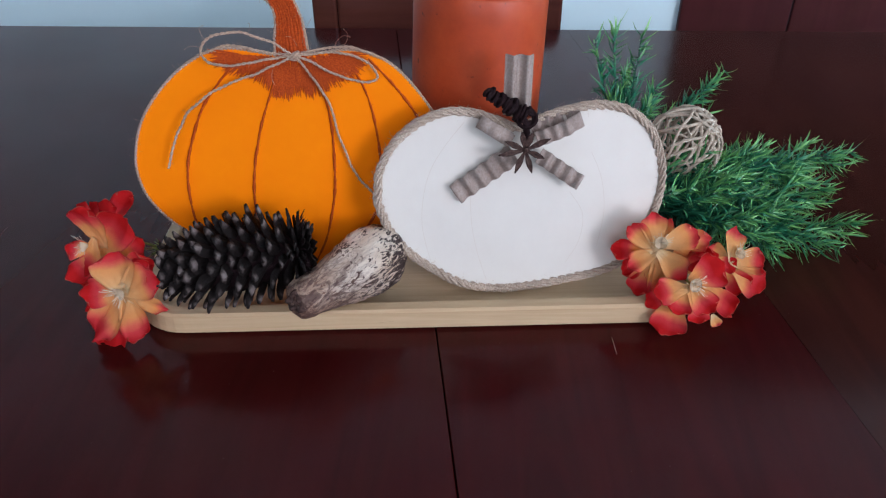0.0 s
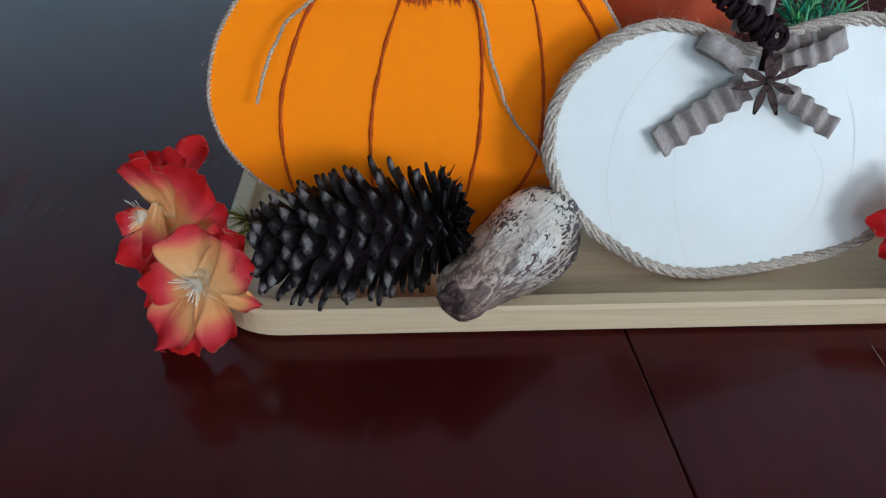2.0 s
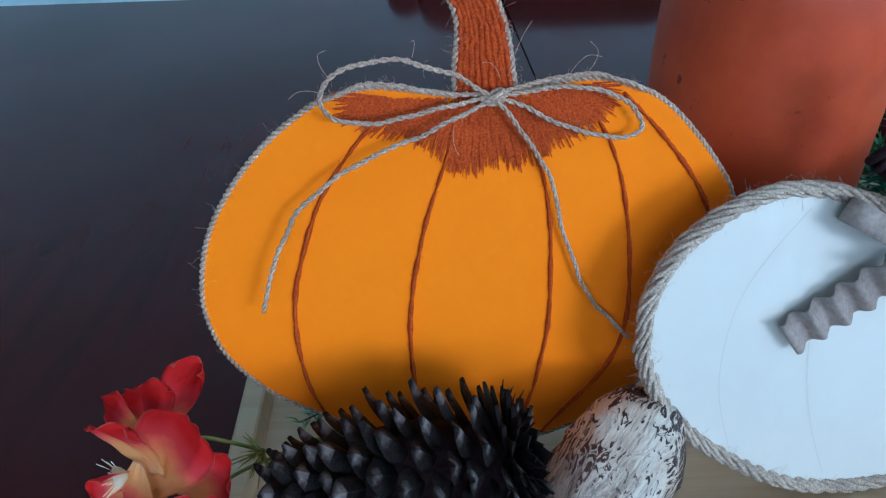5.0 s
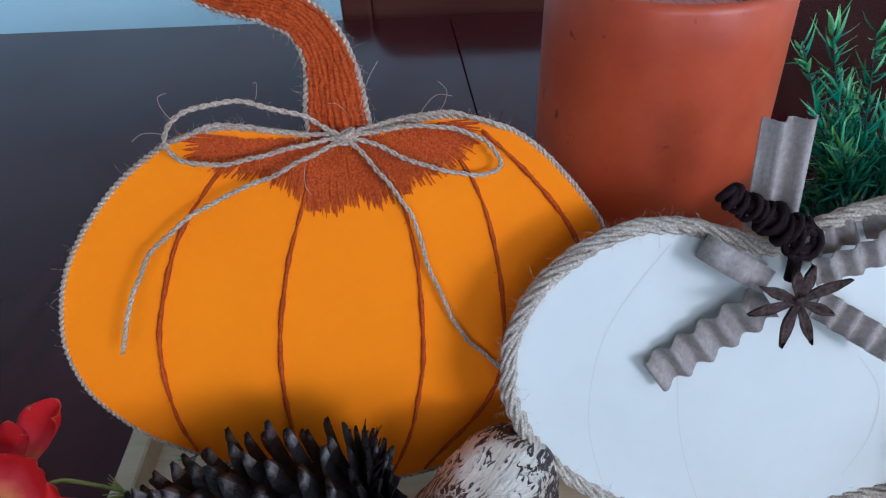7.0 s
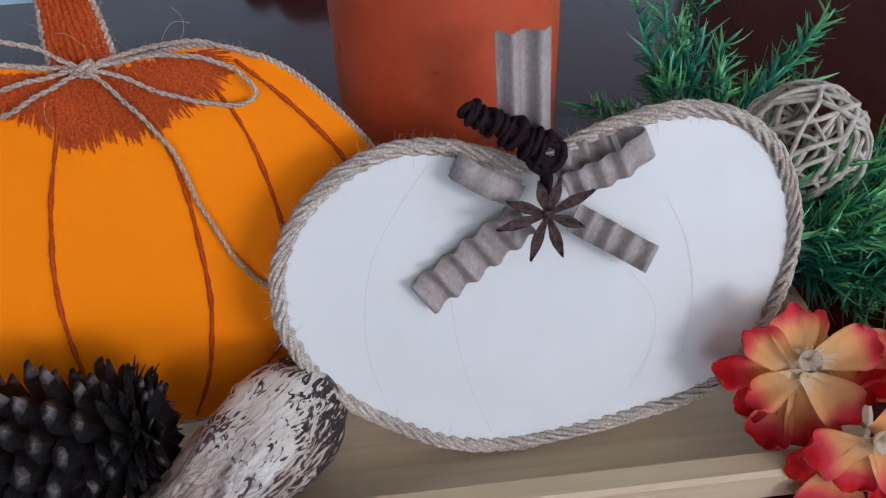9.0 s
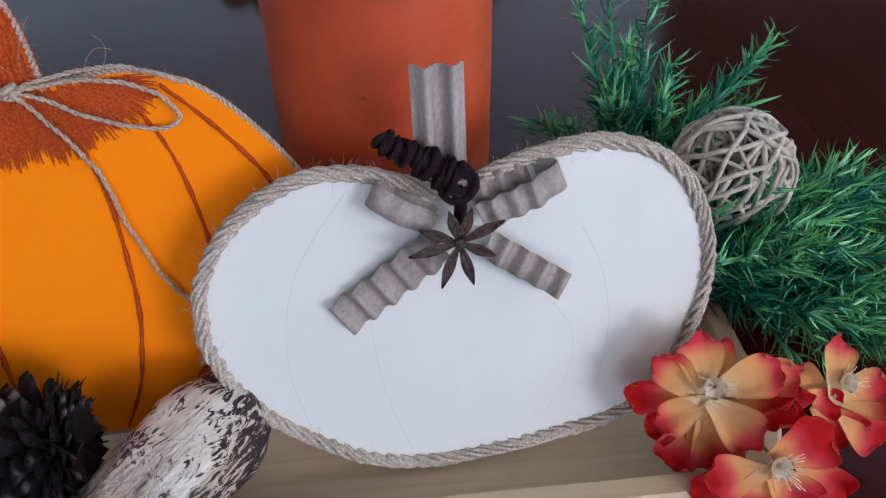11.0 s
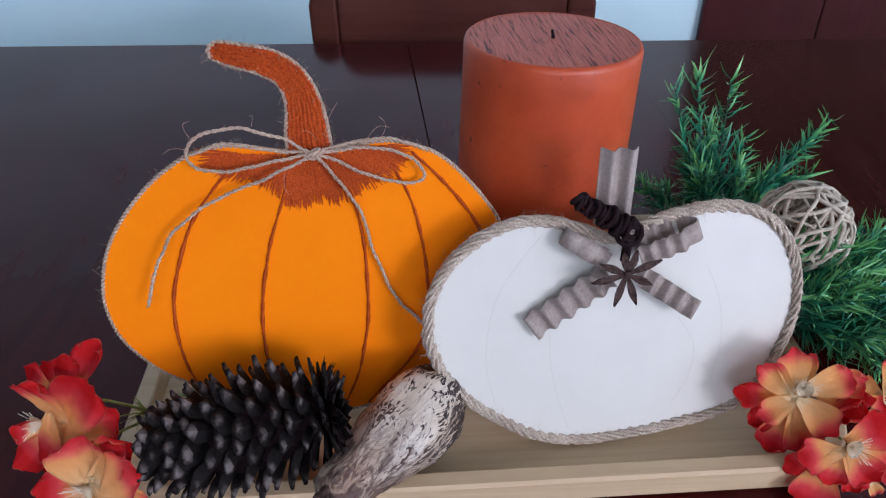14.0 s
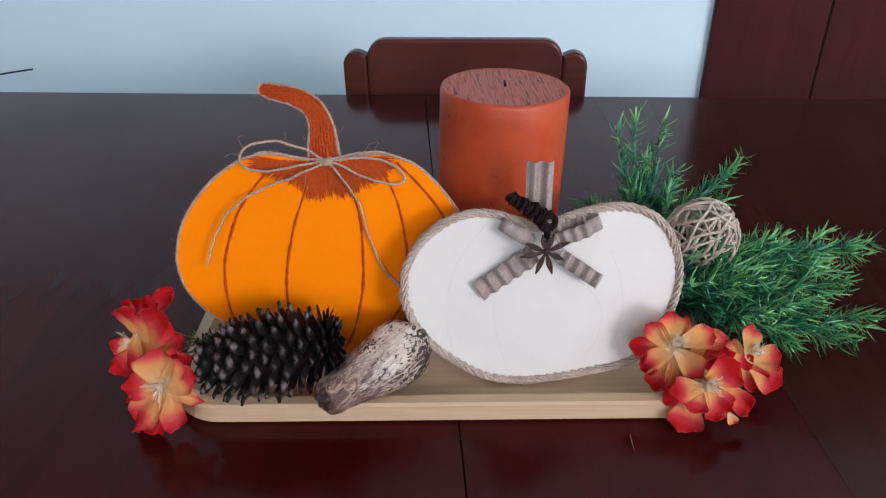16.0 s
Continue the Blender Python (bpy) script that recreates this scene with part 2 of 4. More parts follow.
M_SCALE, M_GOURD, M_PETAL, M_LEAF = mat_cone_scale(), mat_gourd(), mat_petal(), mat_leaf()
M_STAMEN = Mat("cream_stamen", (0.90, 0.80, 0.62), 0.8).m
M_CALYX = mat_fibre("green_calyx", (0.16, 0.24, 0.05), (0.36, 0.42, 0.14), 200)
M_FLOOR = mat_fibre("assumed_pale_floor", (0.40, 0.36, 0.32), (0.52, 0.48, 0.43), 6)
M_CEILING = mat_fibre("ceiling_paint", (0.58, 0.58, 0.58), (0.64, 0.64, 0.64), 8)
M_TWIG = Mat("dark_twig", (0.03, 0.025, 0.022), 0.8).m

# ---- building helpers ----


def thing(name, label, category, group="", kind="", m=Matrix()):
    ob = new(name)
    ob.empty_display_size = 0.02
    ob.matrix_world = m
    return tagged(ob, label, category, group, kind)


def finish(bm, name, material, smooth=True):
    me = bpy.data.meshes.new(name)
    for f in bm.faces:
        f.smooth = smooth
    bm.to_mesh(me)
    bm.free()
    me.materials.append(material)
    return me


def part(name, bm, material, parent, label="", smooth=True, kind=""):
    ob = new(name, finish(bm, name, material, smooth))
    ob.parent = parent
    return tagged(ob, label, kind=kind)


def solo(name, bm, material, label, category, kind="", smooth=False, group=""):
    return tagged(new(name, finish(bm, name, material, smooth)), label, category, group, kind)


def add_box(bm, x0, x1, y0, y1, z0, z1, bevel=0.0, seg=2):
    m = Matrix.LocRotScale(((x0 + x1) / 2, (y0 + y1) / 2, (z0 + z1) / 2), None, (x1 - x0, y1 - y0, z1 - z0))
    made = bmesh.ops.create_cube(bm, size=1, matrix=m)
    if bevel:
        edges = list({e for v in made["verts"] for e in v.link_edges})
        bmesh.ops.bevel(bm, geom=edges, offset=bevel, segments=seg, profile=0.5, affect="EDGES")
    return bm


def spline(points, n, closed=False):
    """A Catmull-Rom curve through points, n samples a span."""
    p = [Vector(q) for q in points]
    k = len(p)
    out = []
    for i in range(k if closed else k - 1):
        a, b, c, d = (p[(i + j) % k] if closed else p[min(max(i + j, 0), k - 1)] for j in (-1, 0, 1, 2))
        for s in range(n):
            t = s / n
            out.append(0.5 * (2 * b + (c - a) * t + (2 * a - 5 * b + 4 * c - d) * t * t + (3 * b - a - 3 * c + d) * t ** 3))
    if not closed:
        out.append(p[-1])
    return out


def even(path, step, closed=False):
    """The same path with points at even steps."""
    pts = path + ([path[0]] if closed else [])
    at = [0.0]
    for a, b in zip(pts, pts[1:]):
        at.append(at[-1] + (b - a).length)
    n = max(3, round(at[-1] / step))
    out, j = [], 0
    for i in range(n if closed else n + 1):
        s = at[-1] * i / n
        while j < len(at) - 2 and at[j + 1] < s:
            j += 1
        f = (s - at[j]) / max(at[j + 1] - at[j], 1e-9)
        out.append(pts[j].lerp(pts[j + 1], min(max(f, 0), 1)))
    return out


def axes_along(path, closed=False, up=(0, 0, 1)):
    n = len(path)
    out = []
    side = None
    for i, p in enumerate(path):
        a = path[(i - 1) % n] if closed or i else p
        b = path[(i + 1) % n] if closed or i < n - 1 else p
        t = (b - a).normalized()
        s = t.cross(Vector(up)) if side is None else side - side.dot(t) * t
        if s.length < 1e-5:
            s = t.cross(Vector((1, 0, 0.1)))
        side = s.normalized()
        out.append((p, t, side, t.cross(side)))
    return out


def add_tube(bm, path, radius, sides=6, closed=False, flat=1.0, cap=True, up=(0, 0, 1)):
    """Sweeps a ring along a path. radius: a number or a function of 0..1."""
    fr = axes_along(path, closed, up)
    rings, n = [], len(path)
    for i, (p, t, s, u) in enumerate(fr):
        r = radius(i / max(n - 1, 1)) if callable(radius) else radius
        rings.append([bm.verts.new(p + r * (math.cos(2 * math.pi * k / sides) * s + flat * math.sin(2 * math.pi * k / sides) * u)) for k in range(sides)])
    for i in range(n if closed else n - 1):
        a, b = rings[i], rings[(i + 1) % n]
        for k in range(sides):
            bm.faces.new((a[k], a[(k + 1) % sides], b[(k + 1) % sides], b[k]))
    if cap and not closed:
        bm.faces.new(rings[0][::-1])
        bm.faces.new(rings[-1])
    return rings


def add_rope(bm, path, radius, pitch, strands=3, closed=False, sides=6, up=(0, 0, 1), wobble=0.0):
    """A twisted rope: strands wound round a path."""
    path = even(path, pitch / 9, closed)
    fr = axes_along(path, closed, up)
    length = sum((b - a).length for a, b in zip(path, path[1:]))
    turns = max(1, round(length / pitch))
    n = len(path)
    for s in range(strands):
        line = []
        for i, (p, t, a, b) in enumerate(fr):
            w = 2 * math.pi * (turns * i / n + s / strands)
            k = radius * 0.5 * (1 + wobble * noise.noise(p * 180))
            line.append(p + k * (math.cos(w) * a + math.sin(w) * b))
        add_tube(bm, line, radius * (0.56 if strands < 4 else 0.5), sides, closed, up=up)


def add_cable(bm, path, radius, pitch, strands, yarns, up=(0, 0, 1), deep=1.0):
    """A closed thick rope: each strand is itself twisted of thin yarns. deep: how far it is drawn out along y."""
    path = even(path, 0.0011, True)
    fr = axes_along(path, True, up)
    length = sum((b - a).length for a, b in zip(path, path[1:]))
    turns, n = max(1, round(length / pitch)), len(path)
    spin = round(turns * 0.9)
    for s in range(strands):
        for y in range(yarns):
            line = []
            for i, (p, t, a, b) in enumerate(fr):
                w = 2 * math.pi * (turns * i / n + s / strands)
                v = 2 * math.pi * (-spin * i / n + y / yarns)
                k = radius * (0.44 + 0.06 * noise.noise(p * 160 + Vector((s, 0, 0))))
                c = math.cos(w) * a + math.sin(w) * b
                q = 0.27 * radius * (1 + 0.55 * noise.noise(p * 420 + Vector((3 * y, 2 * s, 0))))
                off = k * c + q * (math.cos(v) * c + math.sin(v) * t.cross(c))
                line.append(p + Vector((off.x, off.y * deep, off.z)))
            add_tube(bm, line, radius * 0.24, 5, True, up=up)


def add_fuzz(bm, path, count, out, length, seed, radius=0.00012):
    """Loose fibres that stand off a rope."""
    rnd = random.Random(seed)
    for _ in range(count):
        p = rnd.choice(path)
        d = Vector((rnd.gauss(0, 1), rnd.gauss(0, 1), rnd.gauss(0, 1))).normalized()
        e = Vector((rnd.gauss(0, 1), rnd.gauss(0, 1), rnd.gauss(0, 1))).normalized()
        n = length * rnd.uniform(0.4, 1.2)
        add_tube(bm, [p + d * out, p + d * (out + 0.5 * n) + e * n * 0.2, p + d * (out + 0.8 * n) + e * n * 0.6], radius, 3, cap=False)


def add_board(bm, outline, thick, bevel=0.001):
    """A flat board: outline in x and z, the face at y = 0, the back at y = thick."""
    front = [bm.verts.new((p.x, 0, p.z)) for p in outline]
    face = bm.faces.new(front)
    made = bmesh.ops.extrude_face_region(bm, geom=[face])
    for v in made["geom"]:
        if isinstance(v, bmesh.types.BMVert):
            v.co.y += thick
    bmesh.ops.recalc_face_normals(bm, faces=bm.faces)
    rims = [e for e in bm.edges if len(e.link_faces) == 2 and any(len(f.verts) > 4 for f in e.link_faces)]
    bmesh.ops.bevel(bm, geom=rims, offset=bevel, segments=2, profile=0.5, affect="EDGES")


def leaning(x, y, z, lean, yaw):
    """The pose of a board that stands at (x, y, z), leans back and is turned: x along it, z up its face, -y towards its front."""
    return pose(x, y, z, 0, 0, yaw) @ pose(0, 0, 0, -lean, 0, 0)


def P(pairs, y=0.0):
    return [Vector((a, y, b)) for a, b in pairs]


# ---- the room ----
X0, X1, Y0, Y1, Z0, Z1 = ROOM
# floor, ceiling and walls but the north are unseen, added to bounce light
solo("floor", add_box(bmesh.new(), X0 - 0.15, X1 + 0.15, Y0 - 0.15, Y1 + 0.15, Z0 - 0.1, Z0), M_FLOOR, "assumed pale floor under the dining table, out of view", "floor", "structure")
solo("ceiling", add_box(bmesh.new(), X0 - 0.15, X1 + 0.15, Y0 - 0.15, Y1 + 0.15, Z1, Z1 + 0.1), M_CEILING, "assumed plain grey ceiling over the dining room, out of view", "ceiling", "structure")
solo("wall_north", add_box(bmesh.new(), X0 - 0.15, X1 + 0.15, Y1, Y1 + 0.12, Z0, Z1), M_WALL, "pale blue-white painted wall behind the table", "wall", "structure")
solo("wall_west", add_box(bmesh.new(), X0 - 0.12, X0, Y0, Y1, Z0, Z1), M_WALL, "plain pale painted wall", "wall", "structure")
solo("wall_east", add_box(bmesh.new(), X1, X1 + 0.12, Y0, Y1, Z0, Z1), M_WALL, "plain pale painted wall", "wall", "structure")
bm = bmesh.new()
left = X0 - 0.15
for wx0, wx1, wz0, wz1, power in WINDOWS:
    add_box(bm, left, wx0, Y0 - 0.12, Y0, Z0, Z1)
    add_box(bm, wx0, wx1, Y0 - 0.12, Y0, Z0, wz0)
    add_box(bm, wx0, wx1, Y0 - 0.12, Y0, wz1, Z1)
    left = wx1
add_box(bm, left, X1 + 0.15, Y0 - 0.12, Y0, Z0, Z1)
solo("wall_south", bm, M_WALL, "plain pale painted wall with two assumed windows, out of view", "wall", "structure")

# dark panelled door on the far wall
door = thing("door_1", "dark reddish-brown panelled wooden door, closed", "door", kind="structure", m=Matrix.Translation((0.575, Y1, Z0)))
part("stile", add_box(bmesh.new(), 0, 0.285, -0.022, -0.002, 0.0, 2.3, 0.004), M_DOOR, door, smooth=False)
part("panel", add_box(bmesh.new(), 0.29, 1.0, -0.016, -0.002, 0.0, 2.3, 0.004), M_DOOR, door, smooth=False)
part("stile", add_box(bmesh.new(), 1.005, 1.3, -0.022, -0.002, 0.0, 2.3, 0.004), M_DOOR, door, smooth=False)

# ---- dining table ----
table = thing("dining_table", "dark glossy mahogany dining table with a centre seam", "table", m=Matrix.Translation((0, 0, Z0)))
H = -Z0


def table_leaf(xa, xb, ya, yb, slant, eased):
    """One half of the table top; its edge at the seam runs askew by slant."""
    bm = bmesh.new()
    add_box(bm, 0, 1, ya, yb, H - 0.035, H, 0)
    for v in bm.verts:
        at = xa if v.co.x < 0.5 else xb
        v.co.x = at + (slant(v.co.y) if abs(at) < 0.1 else 0)
    bmesh.ops.bevel(bm, geom=[e for e in bm.edges if eased and all(abs(v.co.x - slant(v.co.y)) < 0.01 for v in e.verts)], offset=0.0008, segments=2, profile=0.5, affect="EDGES")
    return bm


def end_at(y):
    return 0.2797 - 0.126 * y


def seam_at(y):
    return 0.0 - 0.126 * y


part("tabletop_leaf", table_leaf(-1.05, -0.0004, -0.62, 0.772, seam_at, True), M_TABLE, table, smooth=False)
right = table_leaf(0.0004, 0.05, -0.62, 0.772, seam_at, True)
for v in right.verts:
    if v.co.x > seam_at(v.co.y) + 0.02:
        v.co.x += 0.2295
part("tabletop_leaf", right, M_TABLE, table, smooth=False)
part("end_leaf", table_leaf(0.0001, 1.0, -0.62, 0.772, end_at, False), M_LEAF_END, table, "browner veneered end of the table top", smooth=False)
scratch = bmesh.new()
add_tube(scratch, spline([Vector((0.1352, 0.0028, H)), Vector((0.1354, -0.0057, H)), Vector((0.1360, -0.0161, H))], 5), lambda f: 0.00007 + 0.00009 * math.sin(3 * f), 5, flat=0.3)
part("scratch", scratch, M_CARD, table, "thin pale scratch in the varnish")
part("apron", add_box(bmesh.new(), -0.9, 0.85, -0.5, 0.66, H - 0.12, H - 0.036, 0.004), M_TABLE, table, smooth=False)
for x in (-0.85, 0.8):
    for y in (-0.46, 0.62):
        part("leg", add_box(bmesh.new(), x - 0.04, x + 0.04, y - 0.04, y + 0.04, 0, H - 0.121, 0.006), M_TABLE, table, smooth=False)


# ---- chair behind the table ----
def build_chair(cx, cy):
    ch = thing("dining_chair", "dark mahogany dining chair with rounded top rail, behind the table", "chair", m=Matrix.Translation((cx, cy, Z0)))
    bm = bmesh.new()
    rail = P([(-0.170, 0.64)] + [(-0.135 - 0.035 * math.sin(radians(a)), 0.803 + 0.035 * math.cos(radians(a))) for a in range(90, -1, -10)]
             + [(0.135 + 0.035 * math.sin(radians(a)), 0.803 + 0.035 * math.cos(radians(a))) for a in range(0, 91, 10)] + [(0.170, 0.64)])
    add_board(bm, rail, 0.022, 0.005)
    part("top_rail", bm, M_CHAIR, ch, smooth=False)
    for s in (-1, 1):
        bm = bmesh.new()
        post = P([(0.1703, 0.0), (0.1703, 0.8095)] + [(0.1894 + 0.0233 * math.sin(radians(a)), 0.7908 + 0.0252 * math.cos(radians(a))) for a in range(-20, 91, 11)] + [(0.2127, 0.0)])
        add_board(bm, [Vector((s * p.x, 0, p.z)) for p in post], 0.028, 0.005)
        part("back_post", bm, M_CHAIR, ch, smooth=False)
    part("lower_rail", add_box(bmesh.new(), -0.170, 0.170, 0.0, 0.022, 0.52, 0.58, 0.004), M_CHAIR, ch, smooth=False)
    part("seat", add_box(bmesh.new(), -0.215, 0.215, -0.40, 0.0, 0.41, 0.45, 0.012), M_CHAIR, ch, smooth=False)
    for s in (-1, 1):
        part("front_leg", add_box(bmesh.new(), s * 0.19 - 0.02, s * 0.19 + 0.02, -0.39, -0.35, 0, 0.409, 0.004), M_CHAIR, ch, smooth=False)
    return ch


build_chair(-0.033, 0.83)


# ---- tray ----
TRAY = (-0.2395, 0.219, 0.0085, 0.285)
TRAY_TURN = 3.7
FLOOR_Z, RIM_Z = 0.0078, 0.0190


def rounded(x0, x1, y0, y1, r, n=10):
    out = []
    for cx, cy, a in ((x1 - r, y1 - r, 0), (x0 + r, y1 - r, 90), (x0 + r, y0 + r, 180), (x1 - r, y0 + r, 270)):
        for k in range(n + 1):
            w = radians(a + 90 * k / n)
            out.append((cx + r * math.cos(w), cy + r * math.sin(w)))
    return out


def build_tray():
    bm = bmesh.new()
    x0, x1, y0, y1 = TRAY
    rings = []
    for inset, z in ((0.0025, 0.0), (0.0, 0.002), (0.0, RIM_Z - 0.002), (0.002, RIM_Z), (0.0110, RIM_Z), (0.0122, RIM_Z - 0.0010), (0.0145, FLOOR_Z)):
        rings.append([bm.verts.new((x, y, z)) for x, y in rounded(x0 + inset, x1 - inset, y0 + inset, y1 - inset, 0.045 - inset)])
    for a, b in zip(rings, rings[1:]):
        for k in range(len(a)):
            bm.faces.new((a[k], a[(k + 1) % len(a)], b[(k + 1) % len(a)], b[k]))
    bm.faces.new(rings[0][::-1])
    tr = thing("tray", "pale pine serving tray with rounded corners and low rim", "tray", m=pose(0, 0, 0.0006, 0, 0, TRAY_TURN))
    part("rim", bm, M_TRAY, tr, smooth=False)
    bm = bmesh.new()
    bm.faces.new([bm.verts.new((x, y, FLOOR_Z)) for x, y in rounded(x0 + 0.0145, x1 - 0.0145, y0 + 0.0145, y1 - 0.0145, 0.0305)])
    part("base", bm, M_TRAY, tr, smooth=False)
    return tr


build_tray()

# ---- orange pumpkin board ----
O_POSE = leaning(-0.13, 0.064, 0.012, 14.3, 11.42)
O_OUT = [(-0.0437, 0.1803), (-0.060, 0.1706), (-0.0725, 0.1600), (-0.0855, 0.1455), (-0.0950, 0.1301), (-0.1010, 0.1118), (-0.1027, 0.0968), (-0.0995, 0.0788), (-0.0914, 0.0640), (-0.0790, 0.0495),
         (-0.0610, 0.0362), (-0.0430, 0.0245), (-0.020, 0.0125), (0.002, 0.0065), (0.0215, 0.0040), (0.0400, 0.0040), (0.062, 0.0095), (0.087, 0.0235), (0.112, 0.046), (0.1305, 0.074), (0.1375, 0.100), (0.1340, 0.1210),
         (0.1262, 0.1350), (0.1180, 0.1467), (0.1070, 0.1598), (0.0960, 0.1690), (0.0871, 0.1730), (0.0790, 0.1764), (0.0655, 0.1785), (0.048, 0.1774), (0.030, 0.1760), (0.012, 0.1778), (-0.0072, 0.1823), (-0.0206, 0.1846), (-0.0343, 0.1830)]
O_LEFT = [(0.0130, 0.1730), (0.0133, 0.1875), (0.0158, 0.2040), (0.0125, 0.2160), (0.0015, 0.2232), (-0.0105, 0.2275), (-0.0195, 0.2325)]
O_RIGHT = [(0.0380, 0.1730), (0.0371, 0.1812), (0.0354, 0.1990), (0.0305, 0.2155), (0.0215, 0.2275), (0.0090, 0.2345), (-0.0040, 0.2378), (-0.0160, 0.2400)]
O_STEM = O_LEFT + [(-0.0208, 0.2368)] + O_RIGHT[::-1]


def build_orange():
    pk = thing("pumpkin_board", "flat orange painted pumpkin with rust stem and twine bow", "pumpkin decoration", m=O_POSE)
    out = even(spline(P(O_OUT), 8, True), 0.004, True)
    bm = bmesh.new()
    add_board(bm, out, 0.008)
    part("pumpkin_face", bm, M_ORANGE, pk, smooth=False)
    stem = even(spline(P(O_STEM), 8), 0.003)
    bm = bmesh.new()
    add_board(bm, [p + Vector((0, 0.0005, 0)) for p in stem], 0.0075)
    part("stem", bm, M_YARN, pk, "rust-brown stem", smooth=False)
    for k in range(9):
        f = (k + 0.7) / 9.4
        left, right = (even(spline(P(side), 8), 0.0001) for side in (O_LEFT, O_RIGHT))
        left, right = ([side[round(q * (len(side) - 1))] for q in np.linspace(0, 1, 46)] for side in (left, right))
        bm = bmesh.new()
        add_tube(bm, [a.lerp(b, f) + Vector((0.0014 * noise.noise(a * 260 + Vector((k, 0, 0))), 0.0002, 0.0010 * noise.noise(a * 240 + Vector((0, k, 0))))) for a, b in zip(left, right)], lambda q: 0.0013 * (1 - 0.35 * q), 6, up=(0, 1, 0))
        row = [a.lerp(b, f) + Vector((0, -0.0008, 0)) for a, b in zip(left, right)]
        add_fuzz(bm, row, 60, 0.0002, 0.003, 40 + k, 0.00012)
        part("stem_yarn", bm, M_YARN, pk)
    # twine round the edges
    edge = [p + Vector((0, 0.001, 0)) for p in out]
    bm = bmesh.new()
    add_rope(bm, edge, 0.0015, 0.0055, 2, True, 5, up=(0, 1, 0))
    add_rope(bm, [p + Vector((0, 0.001, 0)) for p in stem], 0.0015, 0.0055, 2, False, 5, up=(0, 1, 0))
    add_fuzz(bm, edge + stem + stem, 900, 0.001, 0.0042, 5, 0.000045)
    part("edge_twine", bm, M_TWINE, pk, "fuzzy jute twine glued round the edge")
    # ribs drawn in rust yarn
    ribs = [[(-0.0225, 0.1690), (-0.0310, 0.1610), (-0.0470, 0.1410), (-0.0590, 0.1145), (-0.0645, 0.0965), (-0.0665, 0.0760), (-0.0652, 0.0540), (-0.0607, 0.0385)],
            [(0.0085, 0.1560), (0.0060, 0.1500), (-0.0040, 0.1260), (-0.0090, 0.1095), (-0.0125, 0.0970), (-0.0162, 0.0745), (-0.0170, 0.0500), (-0.0150, 0.0300), (-0.008, 0.0130)],
            [(0.0440, 0.1500), (0.0475, 0.1400), (0.0500, 0.1180), (0.0496, 0.0935), (0.0480, 0.0700), (0.0440, 0.0500), (0.0370, 0.0270), (0.0262, 0.0070)],
            [(0.0725, 0.1600), (0.0775, 0.1500), (0.0825, 0.1335), (0.0857, 0.1110), (0.0868, 0.0900), (0.0858, 0.0660), (0.0805, 0.0478), (0.0700, 0.0325), (0.0530, 0.0170), (0.0420, 0.0065)],
            [(0.0829, 0.1710), (0.0955, 0.1570), (0.1080, 0.1410), (0.1180, 0.1250), (0.1240, 0.1095), (0.1255, 0.0900), (0.121, 0.070)]]
    for r in ribs:
        bm = bmesh.new()
        line = even(spline(P(r, -0.0004), 8), 0.0015)
        line = [p + 0.00015 * noise.noise_vector(p * 900) for p in line]
        add_tube(bm, line, lambda f: 0.00088 * (0.75 + 0.45 * math.sin(3.1 * f) + 0.2 * math.sin(37 * f) + 0.15 * math.sin(91 * f)), 6, flat=1.5, up=(0, 1, 0))
        add_fuzz(bm, line, 220, 0.0006, 0.0013, len(line), 0.00007)
        part("rib_line", bm, M_RIB, pk)
    # crown of yarn strokes under the bow
    bm = bmesh.new()
    rnd = random.Random(3)
    low = ((-0.038, 0.178), (-0.034, 0.1755), (-0.0245, 0.1695), (-0.0134, 0.1662), (-0.0015, 0.1598), (0.0050, 0.1525), (0.0095, 0.1472), (0.0173, 0.1452), (0.0284, 0.1478), (0.0382, 0.1460), (0.0480, 0.1484),
           (0.0550, 0.1540), (0.0688, 0.1568), (0.0735, 0.1605), (0.0785, 0.1655), (0.0840, 0.1700))
    for i in range(900):
        u = rnd.uniform(-0.037, 0.083)
        v = float(np.interp(u, [p[0] for p in low], [p[1] for p in low])) + rnd.triangular(-0.0055, 0.012, 0.001)
        b = Vector((u, 0, v))
        root = Vector((0.026 + 0.62 * (u - 0.026), 0, 0.1765 + 0.05 * max(0, 0.02 - u)))
        a = b.lerp(root, rnd.uniform(0.3, 1.0))
        if (a - b).length < 0.002:
            continue
        d = (b - a).normalized()
        w = Vector((-d.z, 0, d.x)) * rnd.uniform(0.0003, 0.0008)
        y = -0.0003 - 0.0008 * rnd.random()
        q = [bm.verts.new(p + Vector((0, y, 0))) for p in (a - w, a + w, b + 0.35 * w, b - 0.35 * w)]
        bm.faces.new(q)
    part("brushed_crown", bm, M_YARN, pk, "rust-brown brushed strokes", kind="stuff")
    # bow
    bm = bmesh.new()
